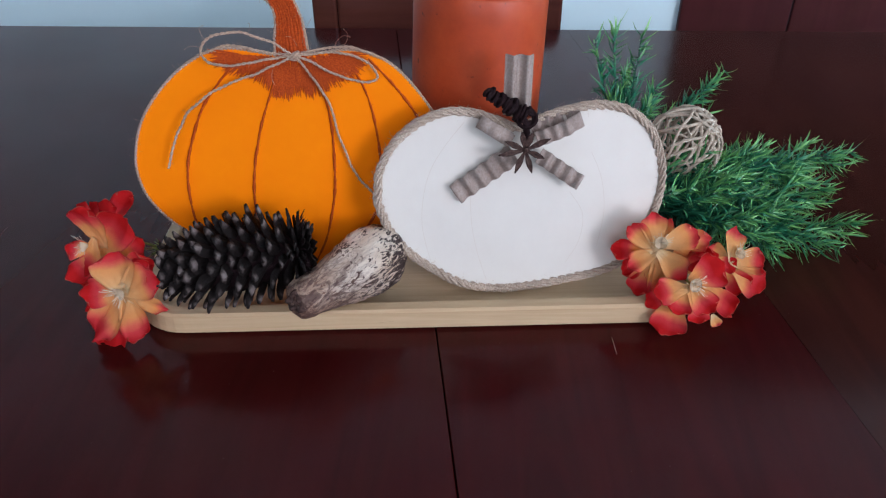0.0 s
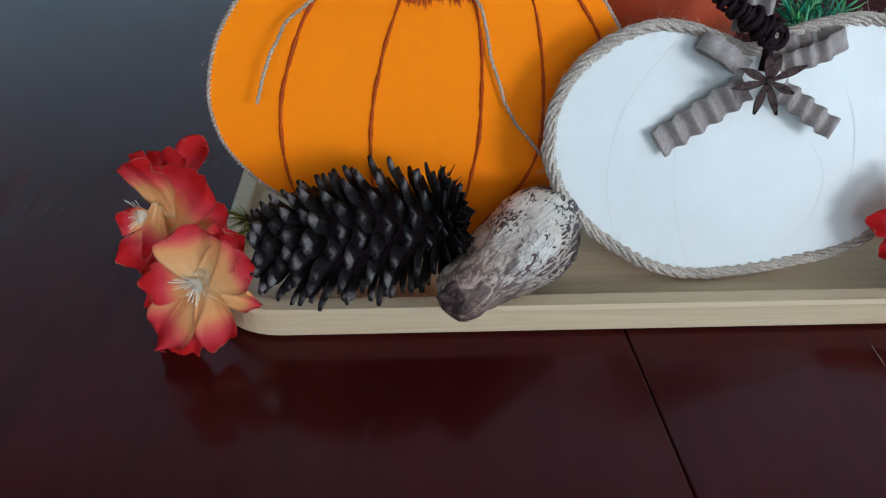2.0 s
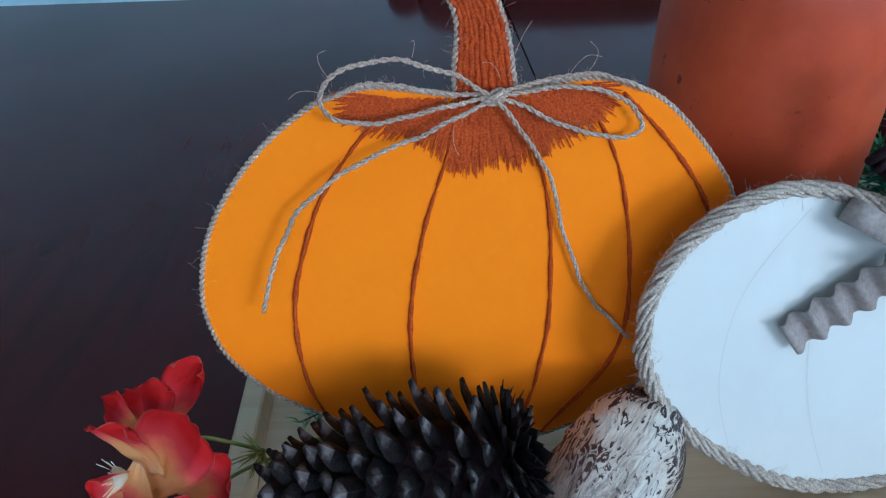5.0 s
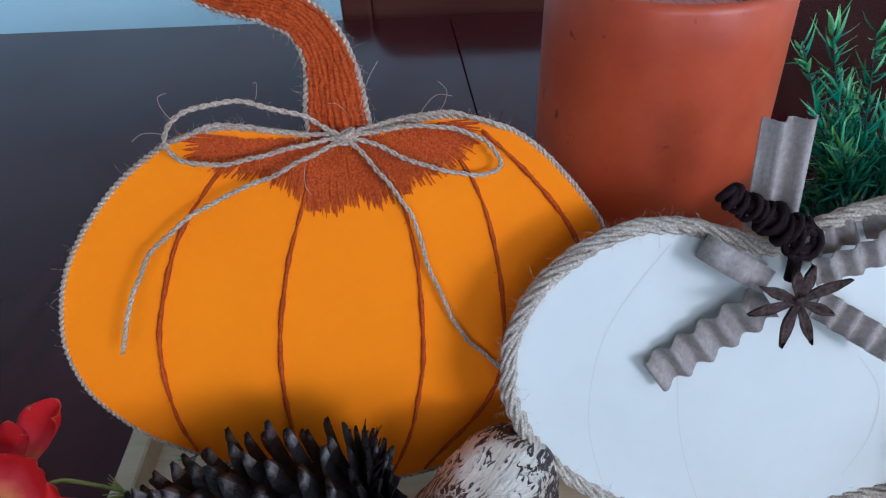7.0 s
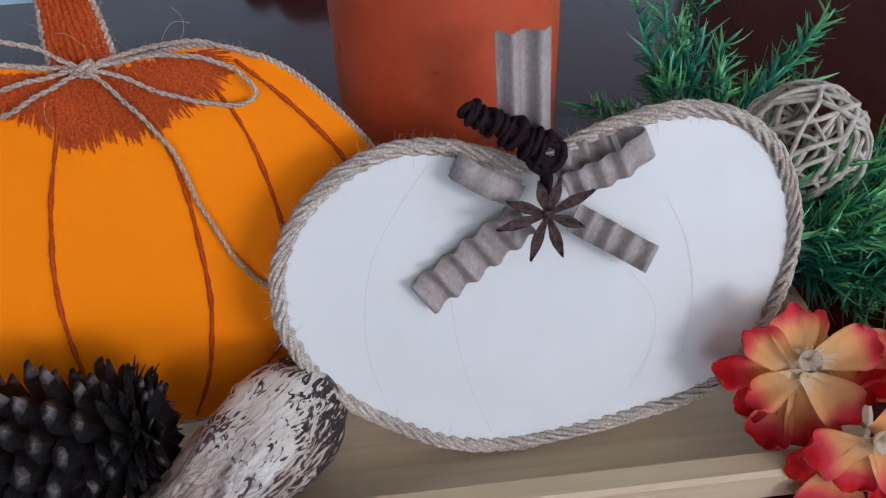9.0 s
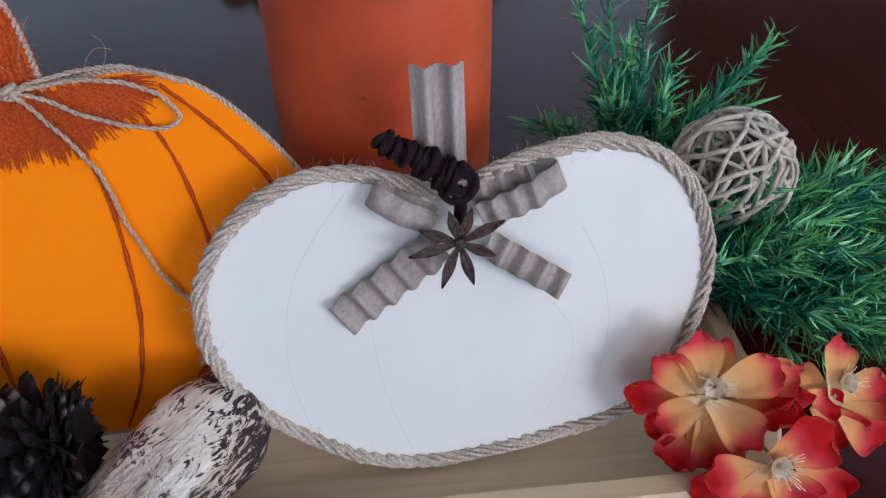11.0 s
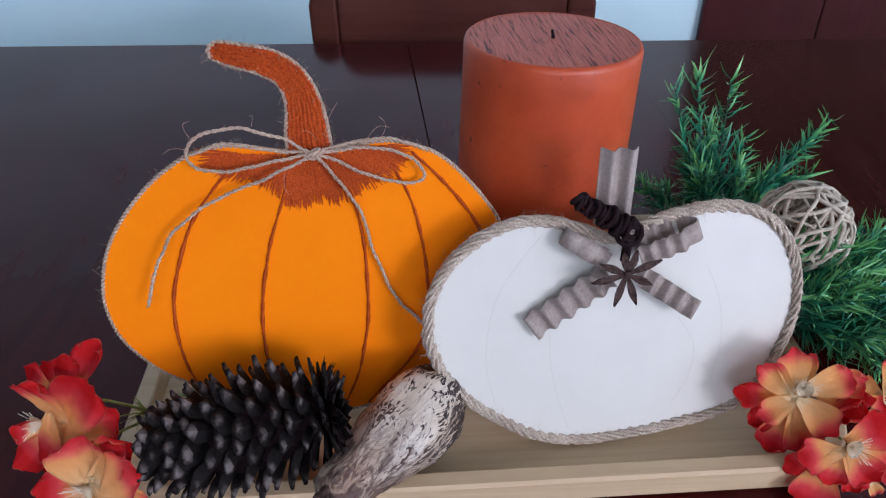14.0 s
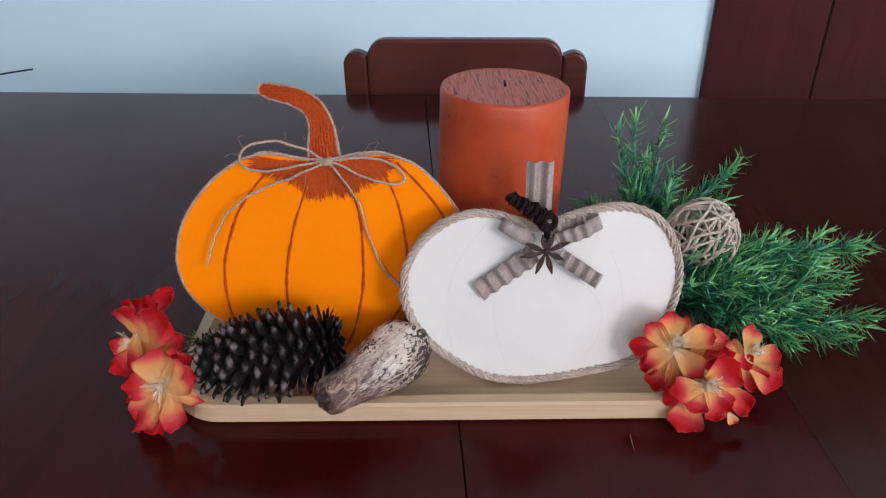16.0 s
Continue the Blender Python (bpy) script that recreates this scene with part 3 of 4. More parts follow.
    lines = [[(0.0270, -0.007, 0.1768), (0.0120, -0.010, 0.1872), (-0.0025, -0.012, 0.1938), (-0.0115, -0.012, 0.1962), (-0.0252, -0.012, 0.1958), (-0.0355, -0.011, 0.1920), (-0.0405, -0.010, 0.1850), (-0.0385, -0.009, 0.1785),
              (-0.0335, -0.009, 0.1742), (-0.0210, -0.009, 0.1724), (-0.0060, -0.009, 0.1740), (0.0095, -0.008, 0.1758), (0.0270, -0.007, 0.1768)],
             [(0.0270, -0.007, 0.1770), (0.0420, -0.008, 0.1776), (0.0580, -0.008, 0.1778), (0.0720, -0.008, 0.1742), (0.0835, -0.007, 0.1670), (0.0885, -0.006, 0.1595), (0.0870, -0.006, 0.1548), (0.0790, -0.006, 0.1536), (0.0670, -0.006, 0.1568),
              (0.0540, -0.006, 0.1624), (0.0400, -0.006, 0.1712), (0.0270, -0.007, 0.1765)],
             [(0.030, -0.005, 0.1775), (0.046, -0.005, 0.1805), (0.064, -0.004, 0.1815), (0.080, -0.003, 0.1770), (0.092, -0.002, 0.171)],
             [(0.025, -0.005, 0.1775), (0.008, -0.005, 0.1800), (-0.010, -0.005, 0.1850), (-0.022, -0.004, 0.1870), (-0.040, -0.003, 0.1830)],
             [(0.0270, -0.008, 0.1762), (0.0148, -0.009, 0.1720), (-0.0054, -0.009, 0.1650), (-0.0255, -0.009, 0.1585), (-0.0415, -0.009, 0.1510), (-0.0550, -0.009, 0.1410), (-0.0640, -0.010, 0.1285), (-0.0695, -0.010, 0.1180), (-0.0768, -0.010, 0.0985)],
             [(0.0275, -0.007, 0.1755), (0.0350, -0.006, 0.1660), (0.0445, -0.005, 0.1508), (0.0515, -0.004, 0.1330), (0.0550, -0.004, 0.1130), (0.0612, -0.004, 0.0930), (0.0690, -0.004, 0.0760), (0.0775, -0.003, 0.0650), (0.0865, -0.002, 0.0530)]]
    for l in lines:
        path = even(spline([Vector(p) for p in l], 8), 0.001)
        path = [p + 0.0009 * noise.noise_vector(p * 90) for p in path]
        add_rope(bm, path, 0.00108, 0.0085, 2, False, 6, up=(0, 1, 0))
        add_fuzz(bm, path, 170, 0.0006, 0.0028, len(path), 0.00004)
    for k in range(3):
        ring = [Vector((0.027 + 0.0036 * math.cos(w), -0.007 - 0.0016 * math.sin(w) - 0.0006 * k, 0.1768 + 0.0012 * k - 0.0012 + 0.0020 * math.sin(w + k))) for w in np.linspace(0, 2 * math.pi, 14)[:-1]]
        add_tube(bm, ring, 0.0009, 5, True)
    for k, (p, d, n) in enumerate((((-0.036, -0.010, 0.192), (-0.5, -0.2, 0.9), 0.014), ((-0.039, -0.009, 0.186), (-0.9, -0.2, 0.5), 0.011), ((0.056, -0.006, 0.178), (0.35, -0.3, 0.9), 0.020), ((0.064, -0.006, 0.181), (0.5, -0.4, 0.6), 0.016),
                                     ((0.034, -0.006, 0.186), (0.3, -0.2, 1.0), 0.015), ((0.030, -0.007, 0.184), (-0.3, -0.6, 0.8), 0.013), ((0.010, -0.009, 0.168), (-0.3, -0.6, -0.9), 0.010), ((-0.004, -0.010, 0.196), (0.3, -0.2, 0.9), 0.010))):
        p, d = Vector(p), Vector(d).normalized()
        bend = Vector((0.5 * math.cos(3 * k), 0.1, 0.5 * math.sin(5 * k)))
        add_tube(bm, spline([p, p + d * n * 0.4 + bend * n * 0.05, p + d * n * 0.75 + bend * n * 0.35, p + d * n * 0.85 + bend * n * 0.9], 6), 0.00011, 4, cap=False)
    part("twine_bow", bm, M_TWINE, pk, "loose jute twine bow with two tails")
    return pk


build_orange()

# ---- white pumpkin board ----
W_POSE = leaning(0.08, 0.0535, 0.0170, 21, 7)
W_OUT = [(-0.1254, 0.0680), (-0.1250, 0.0810), (-0.1235, 0.0940), (-0.1130, 0.1130), (-0.0945, 0.1288), (-0.0724, 0.1375), (-0.0495, 0.1366), (-0.0310, 0.1300), (-0.0150, 0.1240), (0.0000, 0.1280), (0.0114, 0.1325), (0.0303, 0.1370),
         (0.0540, 0.1388), (0.0777, 0.1316), (0.0942, 0.1148), (0.1018, 0.0917), (0.1012, 0.0680), (0.0935, 0.0460), (0.0830, 0.0270), (0.0676, 0.0110), (0.0481, 0.0040), (0.0289, 0.0007), (0.0128, -0.0021), (-0.0025, -0.0037), (-0.0176, -0.0047),
         (-0.0337, -0.0048), (-0.0506, -0.0024), (-0.0680, 0.0036), (-0.0843, 0.0140), (-0.1015, 0.0272), (-0.1168, 0.0453)]


def add_strip(bm, a, b, across, waves, depth, turn=0.6, thick=0.0011):
    """A strip of corrugated card from a to b, with thickness; across: its width as a vector."""
    a, b, across = Vector(a), Vector(b), Vector(across)
    n = across.cross(b - a).normalized()
    line = [a.lerp(b, i / (waves * 12)) for i in range(waves * 12 + 1)]
    add_band(bm, line, [n] * len(line), across, waves, depth, turn, thick)


def add_band(bm, line, normals, across, waves, depth, turn, thick):
    """Card swept along a line; its flutes stand off along the normals."""
    rows, k = [], len(line) - 1
    for i, (p, n) in enumerate(zip(line, normals)):
        wave = depth * (math.sin(2 * math.pi * waves * i / k + turn) + 0.18 * noise.noise(Vector((7 * i / k * waves, waves, depth * 900))))
        row = []
        for s in (-0.5, 0.5):
            ragged = 1 + 0.035 * noise.noise(Vector((11 * i / k * waves, s * 9, 3.0)))
            for t in (0, 1):
                row.append(bm.verts.new(p + across * s * ragged + n * (wave + thick * t)))
        rows.append(row)
    for r, q in zip(rows, rows[1:]):
        for i, j in ((0, 2), (3, 1), (1, 0), (2, 3)):
            bm.faces.new((r[i], r[j], q[j], q[i]))
    for r in (rows[0], rows[-1]):
        bm.faces.new((r[0], r[1], r[3], r[2]))
    bmesh.ops.recalc_face_normals(bm, faces=bm.faces)


def add_loop(bm, a, b, width, waves, depth, back, front, slip):
    """A bow loop of card: out from a to b behind, round the end, and back again in front.
    slip: how far its front hangs below its back."""
    a, b = Vector(a), Vector(b)
    d = (b - a).normalized()
    across = Vector((-d.z, 0, d.x)) * width
    r = abs(front - back) / 2
    mid = (front + back) / 2
    line, normals = [], []
    for i in range(31):
        line.append(a.lerp(b, i / 30) + Vector((0, back + (mid - back) * 0.55 * (1 - i / 30), 0)))
        normals.append(Vector((0, 1, 0)))
    for i in range(1, 12):
        w = math.pi * i / 12
        line.append(b + d * r * math.sin(w) + Vector((0, mid + r * math.cos(w) * (1 if back > front else -1), 0)))
        normals.append((d * math.sin(w) + Vector((0, math.cos(w), 0))).normalized())
    for i in range(31):
        line.append(b.lerp(a, i / 30) + Vector((0, front + (mid - front) * 0.55 * (i / 30), 0)))
        normals.append(Vector((0, -1, 0)))
    k = len(line) - 1
    down = -slip * across.normalized() * (1 if across.z > 0 else -1)
    line = [p + down * (1 / (1 + math.exp(-14 * (i / k - 0.5))) - 0.5) for i, p in enumerate(line)]
    add_band(bm, line, normals, across, waves, depth, 0.3, 0.0011)


def build_white():
    pk = thing("pumpkin_board", "flat white painted pumpkin edged with thick jute rope", "pumpkin decoration", m=W_POSE)
    out = even(spline(P(W_OUT), 8, True), 0.004, True)
    bm = bmesh.new()
    add_board(bm, out, 0.009)
    part("pumpkin_face", bm, M_WHITE, pk, "matt white painted board", smooth=False)
    edge = [p + Vector((0, 0.0012, 0)) for p in out]
    bm = bmesh.new()
    add_cable(bm, edge, 0.0043, 0.030, 4, 4, up=(0, 1, 0), deep=1.3)
    part("edge_rope", bm, M_JUTE, pk, "twisted natural jute rope")
    bm = bmesh.new()
    add_fuzz(bm, edge, 2200, 0.0034, 0.0046, 8, 0.00006)
    part("rope_fuzz", bm, M_JUTE, pk, kind="stuff")
    lines = [[(-0.0560, 0.1300), (-0.0725, 0.1110), (-0.0842, 0.0925), (-0.0905, 0.0705), (-0.0918, 0.0474), (-0.0865, 0.0210)], [(-0.0530, 0.0720), (-0.0524, 0.0489), (-0.0485, 0.0258), (-0.0417, 0.0027)],
             [(0.0271, 0.0714), (0.0375, 0.0535), (0.0347, 0.0317), (0.0233, 0.0134)], [(0.0446, 0.1023), (0.0530, 0.0806), (0.0551, 0.0535), (0.0493, 0.0264)]]
    for l in lines:
        bm = bmesh.new()
        path = even(spline(P(l, -0.00012), 8), 0.003)
        rows = []
        for a, b in zip(path, path[1:] + path[-1:]):
            d = (b - a).normalized() if a != b else d
            rows.append([bm.verts.new(a + k * 0.00022 * Vector((d.z, 0, -d.x))) for k in (-1, 1)])
        for a, b in zip(rows, rows[1:]):
            bm.faces.new((a[0], b[0], b[1], a[1]))
        part("pencil_line", bm, M_PENCIL, pk)
    # corrugated card: stem and bow
    bm = bmesh.new()
    add_strip(bm, (-0.0255, -0.0088, 0.1560), (-0.0038, -0.0088, 0.1555), (0.0012, -0.0100, 0.0450), 2, 0.0030, 1.2)
    part("card_stem", bm, M_CARD, pk, "corrugated cardboard stem")
    for a, b, across, n, dp in (((-0.0653, -0.0035, 0.0743), (-0.0190, -0.0085, 0.1048), (0.0090, 0.0010, -0.0137), 5, 0.0027), ((0.0319, -0.0120, 0.0800), (0.0000, -0.0100, 0.1030), (0.0068, 0.0012, 0.0104), 4, 0.0025)):
        bm = bmesh.new()
        add_strip(bm, a, b, across, n, dp)
        part("card_ribbon", bm, M_CARD, pk, "corrugated cardboard ribbon end")
    for a, b, w, n, dp, bk, fr, sl in (((-0.0215, 0, 0.1150), (-0.0400, 0, 0.1268), 0.0104, 3, 0.0019, -0.004, -0.0165, 0.001), ((-0.0030, 0, 0.1185), (0.0250, 0, 0.1275), 0.0115, 8, 0.0019, -0.001, -0.0150, 0.0075)):
        bm = bmesh.new()
        add_loop(bm, a, b, w, n, dp, bk, fr, sl)
        part("card_loop", bm, M_CARD, pk, "looped corrugated cardboard ribbon")
    # star anise
    c = Vector((-0.0124, -0.0203, 0.1081))
    bm = bmesh.new()
    bmesh.ops.create_icosphere(bm, subdivisions=1, radius=0.0022, matrix=Matrix.Translation(c + Vector((0, -0.0005, 0))))
    star = part("star_anise", bm, M_ANISE, pk, "dark brown star anise pod")
    for k in range(8):
        bm = bmesh.new()
        w = radians((24, 64, 103, 155, 188, 240, 283, 334)[k])
        n = (0.0205, 0.0150, 0.0150, 0.0175, 0.0215, 0.0190, 0.0180, 0.0160)[k]
        d, sd = Vector((math.cos(w), 0, math.sin(w))), Vector((-math.sin(w), 0, math.cos(w)))
        lift = (0.2, -0.1, 0.25, 0.0, 0.1, 0.3, 0.2, 0.05)[k]
        rows = []
        for f, hw in ((0.04, 0.0008), (0.25, 0.0015), (0.5, 0.0024), (0.68, 0.0022), (0.86, 0.0012), (1.0, 0.0002)):
            q = c + d * n * f + Vector((0, -lift * n * f * f, 0))
            rows.append([bm.verts.new(q + sd * hw + Vector((0, -0.0012, 0))), bm.verts.new(q + sd * hw * 0.22 + Vector((0, 0.0004, 0))), bm.verts.new(q - sd * hw * 0.22 + Vector((0, 0.0004, 0))),
                         bm.verts.new(q - sd * hw + Vector((0, -0.0012, 0))), bm.verts.new(q + Vector((0, 0.0012 + 1.1 * hw, 0)))])
        for r, q in zip(rows, rows[1:]):
            for i in range(5):
                bm.faces.new((r[i], r[(i + 1) % 5], q[(i + 1) % 5], q[i]))
        bmesh.ops.recalc_face_normals(bm, faces=bm.faces)
        part("pod", bm, M_ANISE, star)
    # curled tendril over the notch
    bm = bmesh.new()
    a, b = Vector((-0.0395, -0.0128, 0.1530)), Vector((-0.0105, -0.0140, 0.1330))
    ax = (b - a).normalized()
    s = ax.cross(Vector((0, 1, 0))).normalized()
    u = ax.cross(s)
    coil = []
    for i in range(360):
        f = i / 359
        r = 0.0027 + 0.0045 * f ** 0.8
        w = 2 * math.pi * 16 * f + 1.4 * math.sin(9 * f)
        coil.append(a.lerp(b, f) + r * (math.cos(w) * s + math.sin(w) * u) + 0.0036 * noise.noise_vector(Vector((31 * f, 0, 0))))
    add_tube(bm, coil, lambda f: 0.0012 + 0.0003 * math.sin(23 * f) + 0.0003 * math.sin(71 * f), 7)
    add_tube(bm, [a.lerp(b, f) for f in np.linspace(0.08, 0.95, 9)], lambda f: 0.0022 + 0.0032 * f, 7)
    tendril = part("curled_tendril", bm, M_TENDRIL, pk, "dark dried vine tendril, tightly coiled")
    for k in range(3):
        bm = bmesh.new()
        ring = [b + Vector((0.001 * k, -0.003, -0.001)) + (0.0072 - 0.0019 * k) * Vector((math.cos(w), 0.35 * math.sin(w + k), math.sin(w))) for w in np.linspace(0, 2 * math.pi, 22)[:-1]]
        ring = [p + 0.0012 * noise.noise_vector(p * 300) for p in ring]
        add_tube(bm, ring, 0.0015, 7, True)
        part("curl", bm, M_TENDRIL, tendril)
    bm = bmesh.new()
    add_tube(bm, [b + Vector((0, 0, -0.004)), b + Vector((0.001, 0.003, -0.012)), b + Vector((0.0, 0.004, -0.02))], 0.0028, 7)
    part("tail", bm, M_TENDRIL, tendril)
    return pk


build_white()


# ---- candle ----
def build_candle(cx, cy, r, z0, z1):
    cd = thing("pillar_candle", "thick rust-orange pillar candle, unlit, standing on the tray", "candle", m=Matrix.Translation((cx, cy, z0)))
    h, sides = z1 - z0, 72
    bm = bmesh.new()
    prof = [(r - 0.002, 0.0), (r, 0.002)] + [(r, 0.002 + (h - 0.006) * k / 12) for k in range(1, 13)] + [(r - 0.0008, h - 0.0015), (r - 0.0026, h), (r - 0.0034, h - 0.0004)]
    rings = []
    for q, z in prof:
        rings.append([bm.verts.new(((q + 0.0004 * noise.noise(Vector((3 * math.cos(w), 3 * math.sin(w), 18 * z)))) * math.cos(w), q * math.sin(w), z)) for w in np.linspace(0, 2 * math.pi, sides + 1)[:-1]])
    for a, b in zip(rings, rings[1:]):
        for k in range(sides):
            bm.faces.new((a[k], a[(k + 1) % sides], b[(k + 1) % sides], b[k]))
    bm.faces.new(rings[0][::-1])
    part("wax_body", bm, M_WAX, cd)
    bm = bmesh.new()
    bmesh.ops.create_circle(bm, cap_ends=True, radius=r - 0.0032, segments=sides, matrix=Matrix.Translation((0, 0, h - 0.0005)))
    part("wax_top", bm, M_WAX_TOP, cd, "scored wax top", smooth=False)
    bm = bmesh.new()
    add_tube(bm, [Vector((0, 0, h - 0.001)), Vector((-0.0006, 0, h + 0.002)), Vector((-0.0014, 0.0006, h + 0.0045))], lambda f: 0.0013 - 0.0005 * f, 7)
    part("wick", bm, M_TENDRIL, cd, "short dark wick")
    cd.matrix_world = pose(cx, cy, z0, *CANDLE_TILT, 0)
    return cd


CANDLE_TILT = (-2.2, 2.0)
build_candle(0.0242, 0.1925, 0.0572, FLOOR_Z + 0.0012, 0.2163)


# ---- pine cone ----
def build_cone():
    a, b = Vector((-0.1885, 0.008, 0.0565)), Vector((-0.1020, 0.028, 0.0610))
    ax = (b - a).normalized()
    s = ax.cross(Vector((0, 0, 1))).normalized()
    u = s.cross(ax)
    m = Matrix((s, u, ax)).transposed().to_4x4()
    m.translation = a
    cn = thing("pine_cone", "large open dark brown pine cone lying on the tray", "pine cone", m=m)
    L = (b - a).length
    bm = bmesh.new()
    core = [Vector((0, 0, L * f)) for f in np.linspace(0.02, 0.97, 12)]
    add_tube(bm, core, lambda f: 0.004 + 0.0205 * math.sin(math.pi * min(f * 0.8 + 0.12, 1)), 10)
    part("core", bm, M_TENDRIL, cn)
    rnd = random.Random(11)

    def scale_mesh(w, z, root_r, reach, tilt, hw, thick, bend, patch):
        """One woody scale, broad and thick at its outer end, with a pale facet and a small point."""
        d = Vector((math.cos(w), math.sin(w), 0))
        out = (d * math.cos(tilt) + Vector((0, 0, -1)) * math.sin(tilt)).normalized()
        side = Vector((-math.sin(w), math.cos(w), 0))
        nrm = side.cross(out)
        root = Vector((0, 0, z)) + d * root_r
        bm = bmesh.new()
        tip = bm.verts.layers.float.new("tip")
        rows = []
        skew = rnd.uniform(-0.2, 0.2)
        for t, k, th, lit in ((0.0, 0.70, 0.55, 0.0), (0.4, 0.80, 0.65, 0.0), (0.60, 0.98, 0.95, 0.0), (0.70, 1.0, 1.0, 0.15), (0.76, 0.90, 0.95, 0.92), (0.88, 0.52, 0.70, 1.10), (1.0, 0.03, 0.12, 0.80)):
            p = root + out * reach * t + nrm * bend * (t * t - 0.9 * t ** 5) + side * hw * skew * t
            row = []
            for e, o in ((-1, 0), (-0.62, 0.8), (0, 1.1), (0.62, 0.8), (1, 0), (0.5, -0.55), (0, -1.25), (-0.5, -0.55)):
                q = bm.verts.new(p + side * hw * k * e + nrm * thick * th * o + nrm * 0.30 * hw * e * e + out * rnd.uniform(-0.0006, 0.0006))
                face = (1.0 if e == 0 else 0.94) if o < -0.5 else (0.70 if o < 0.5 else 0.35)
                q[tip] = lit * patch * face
                row.append(q)
            rows.append(row)
        for r0, r1 in zip(rows, rows[1:]):
            for k in range(8):
                bm.faces.new((r0[k], r0[(k + 1) % 8], r1[(k + 1) % 8], r1[k]))
        bm.faces.new(rows[-1])
        bmesh.ops.recalc_face_normals(bm, faces=bm.faces)
        return bm

    count = 142
    for i in range(count):
        f = (i + 0.5) / count
        size = math.sin(math.pi * (0.16 + 0.62 * f)) ** 0.8
        bm = scale_mesh(i * 2.39996, L * (-0.03 + 0.97 * f), 0.005 + 0.0075 * size, (0.0078 + 0.0204 * size) * rnd.uniform(0.88, 1.12), radians(50 - 42 * f + rnd.uniform(-6, 6)),
                        (0.0048 + 0.0023 * size) * rnd.uniform(0.84, 1.10), 0.0008 + 0.0005 * size, 0.0045, rnd.uniform(0.74, 1.04))
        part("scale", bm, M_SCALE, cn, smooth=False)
    # close-set thin scales round the base
    for i in range(64):
        f = i / 63
        bm = scale_mesh(i * 2.39996 + 0.4, L * (0.93 + 0.10 * f), 0.008 - 0.004 * f, (0.027 - 0.012 * f) * rnd.uniform(0.9, 1.08), radians(4 - 34 * f + rnd.uniform(-7, 7)),
                        0.0042 * rnd.uniform(0.8, 1.15), 0.0010, 0.002, rnd.uniform(0.55, 0.95))
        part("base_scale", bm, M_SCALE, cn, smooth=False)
    bm = bmesh.new()
    for i in range(170):
        w, q = rnd.uniform(0, 6.283), rnd.uniform(0.006, 0.026)
        p = Vector((q * math.cos(w), q * math.sin(w), L * (0.97 + 0.05 * rnd.random())))
        e = p + Vector((math.cos(w) * 0.006, math.sin(w) * 0.006, rnd.uniform(0.001, 0.005)))
        add_tube(bm, [p, e], lambda g: 0.0006 * (1 - 0.7 * g), 4)
    part("base_bristles", bm, M_TENDRIL, cn, "short dark bristles at the base", kind="stuff")
    return cn


build_cone()


# ---- gourd ----
def build_gourd():
    axis = spline([Vector(p) for p in ((-0.0359, 0.0716, 0.0405), (-0.0490, 0.0515, 0.0410), (-0.0680, 0.0235, 0.0425), (-0.0850, -0.0010, 0.0455), (-0.1000, -0.0240, 0.0500))], 10)
    radii = [(0, 0.004), (0.03, 0.012), (0.09, 0.0195), (0.2, 0.0246), (0.35, 0.0264), (0.5, 0.0238), (0.65, 0.0190), (0.8, 0.0152), (0.91, 0.0150), (0.97, 0.0132), (1, 0.0075)]
    path = even(axis, 0.0022)
    fr = axes_along(path)
    bm = bmesh.new()
    end, bulb, low = (bm.verts.layers.float.new(k) for k in ("end", "bulb", "low"))
    sides = 32
    rings = []
    for i, (p, t, s, u) in enumerate(fr):
        f = i / (len(fr) - 1)
        r = float(np.interp(f, [a for a, _ in radii], [b for _, b in radii]))
        ring = []
        for k in range(sides):
            w = 2 * math.pi * k / sides
            q = math.cos(w) * s + math.sin(w) * u
            lump = 1 + 0.05 * math.sin(5 * w + 4 * f) * (0.4 + f) + 0.10 * noise.noise((p + q * r) * 55) + 0.05 * noise.noise((p + q * r) * 160) + 0.16 * max(f - 0.82, 0) / 0.18 * noise.noise((p + q * r) * 170)
            v = bm.verts.new(p + q * r * lump)
            v[end] = max(0.0, min(1.0, (0.22 - f) / 0.15 * 0.85)) + max(0.0, (f - 0.86) / 0.14) * 0.45
            v[bulb] = 1 - f
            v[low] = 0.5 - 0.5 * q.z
            ring.append(v)
        rings.append(ring)
    for a, b in zip(rings, rings[1:]):
        for k in range(sides):
            bm.faces.new((a[k], a[(k + 1) % sides], b[(k + 1) % sides], b[k]))
    bm.faces.new(rings[0][::-1])
    bm.faces.new(rings[-1])
    bmesh.ops.recalc_face_normals(bm, faces=bm.faces)
    gd = thing("gourd", "small dried gourd with mottled cream and brown skin", "gourd")
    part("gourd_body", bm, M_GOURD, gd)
    bm = bmesh.new()
    p, t, s, u = fr[-1]
    scar = []
    for q, h in ((0.0090, -0.003), (0.0080, 0.0006), (0.0062, 0.0018), (0.004, 0.0006), (0.0018, -0.0006)):
        scar.append([bm.verts.new(p + (math.cos(w) * s + math.sin(w) * u) * q * (1 + 0.14 * math.sin(3 * w) + 0.08 * math.sin(7 * w)) + t * (h + 0.0012 * math.sin(5 * w + 200 * q))) for w in np.linspace(0, 2 * math.pi, 25)[:-1]])
    for a, b in zip(scar, scar[1:]):
        for k in range(24):
            bm.faces.new((a[k], a[(k + 1) % 24], b[(k + 1) % 24], b[k]))
    bm.faces.new(scar[-1])
    part("stem_scar", bm, M_ANISE, gd, "ragged brown end where the stem broke off")
    return gd


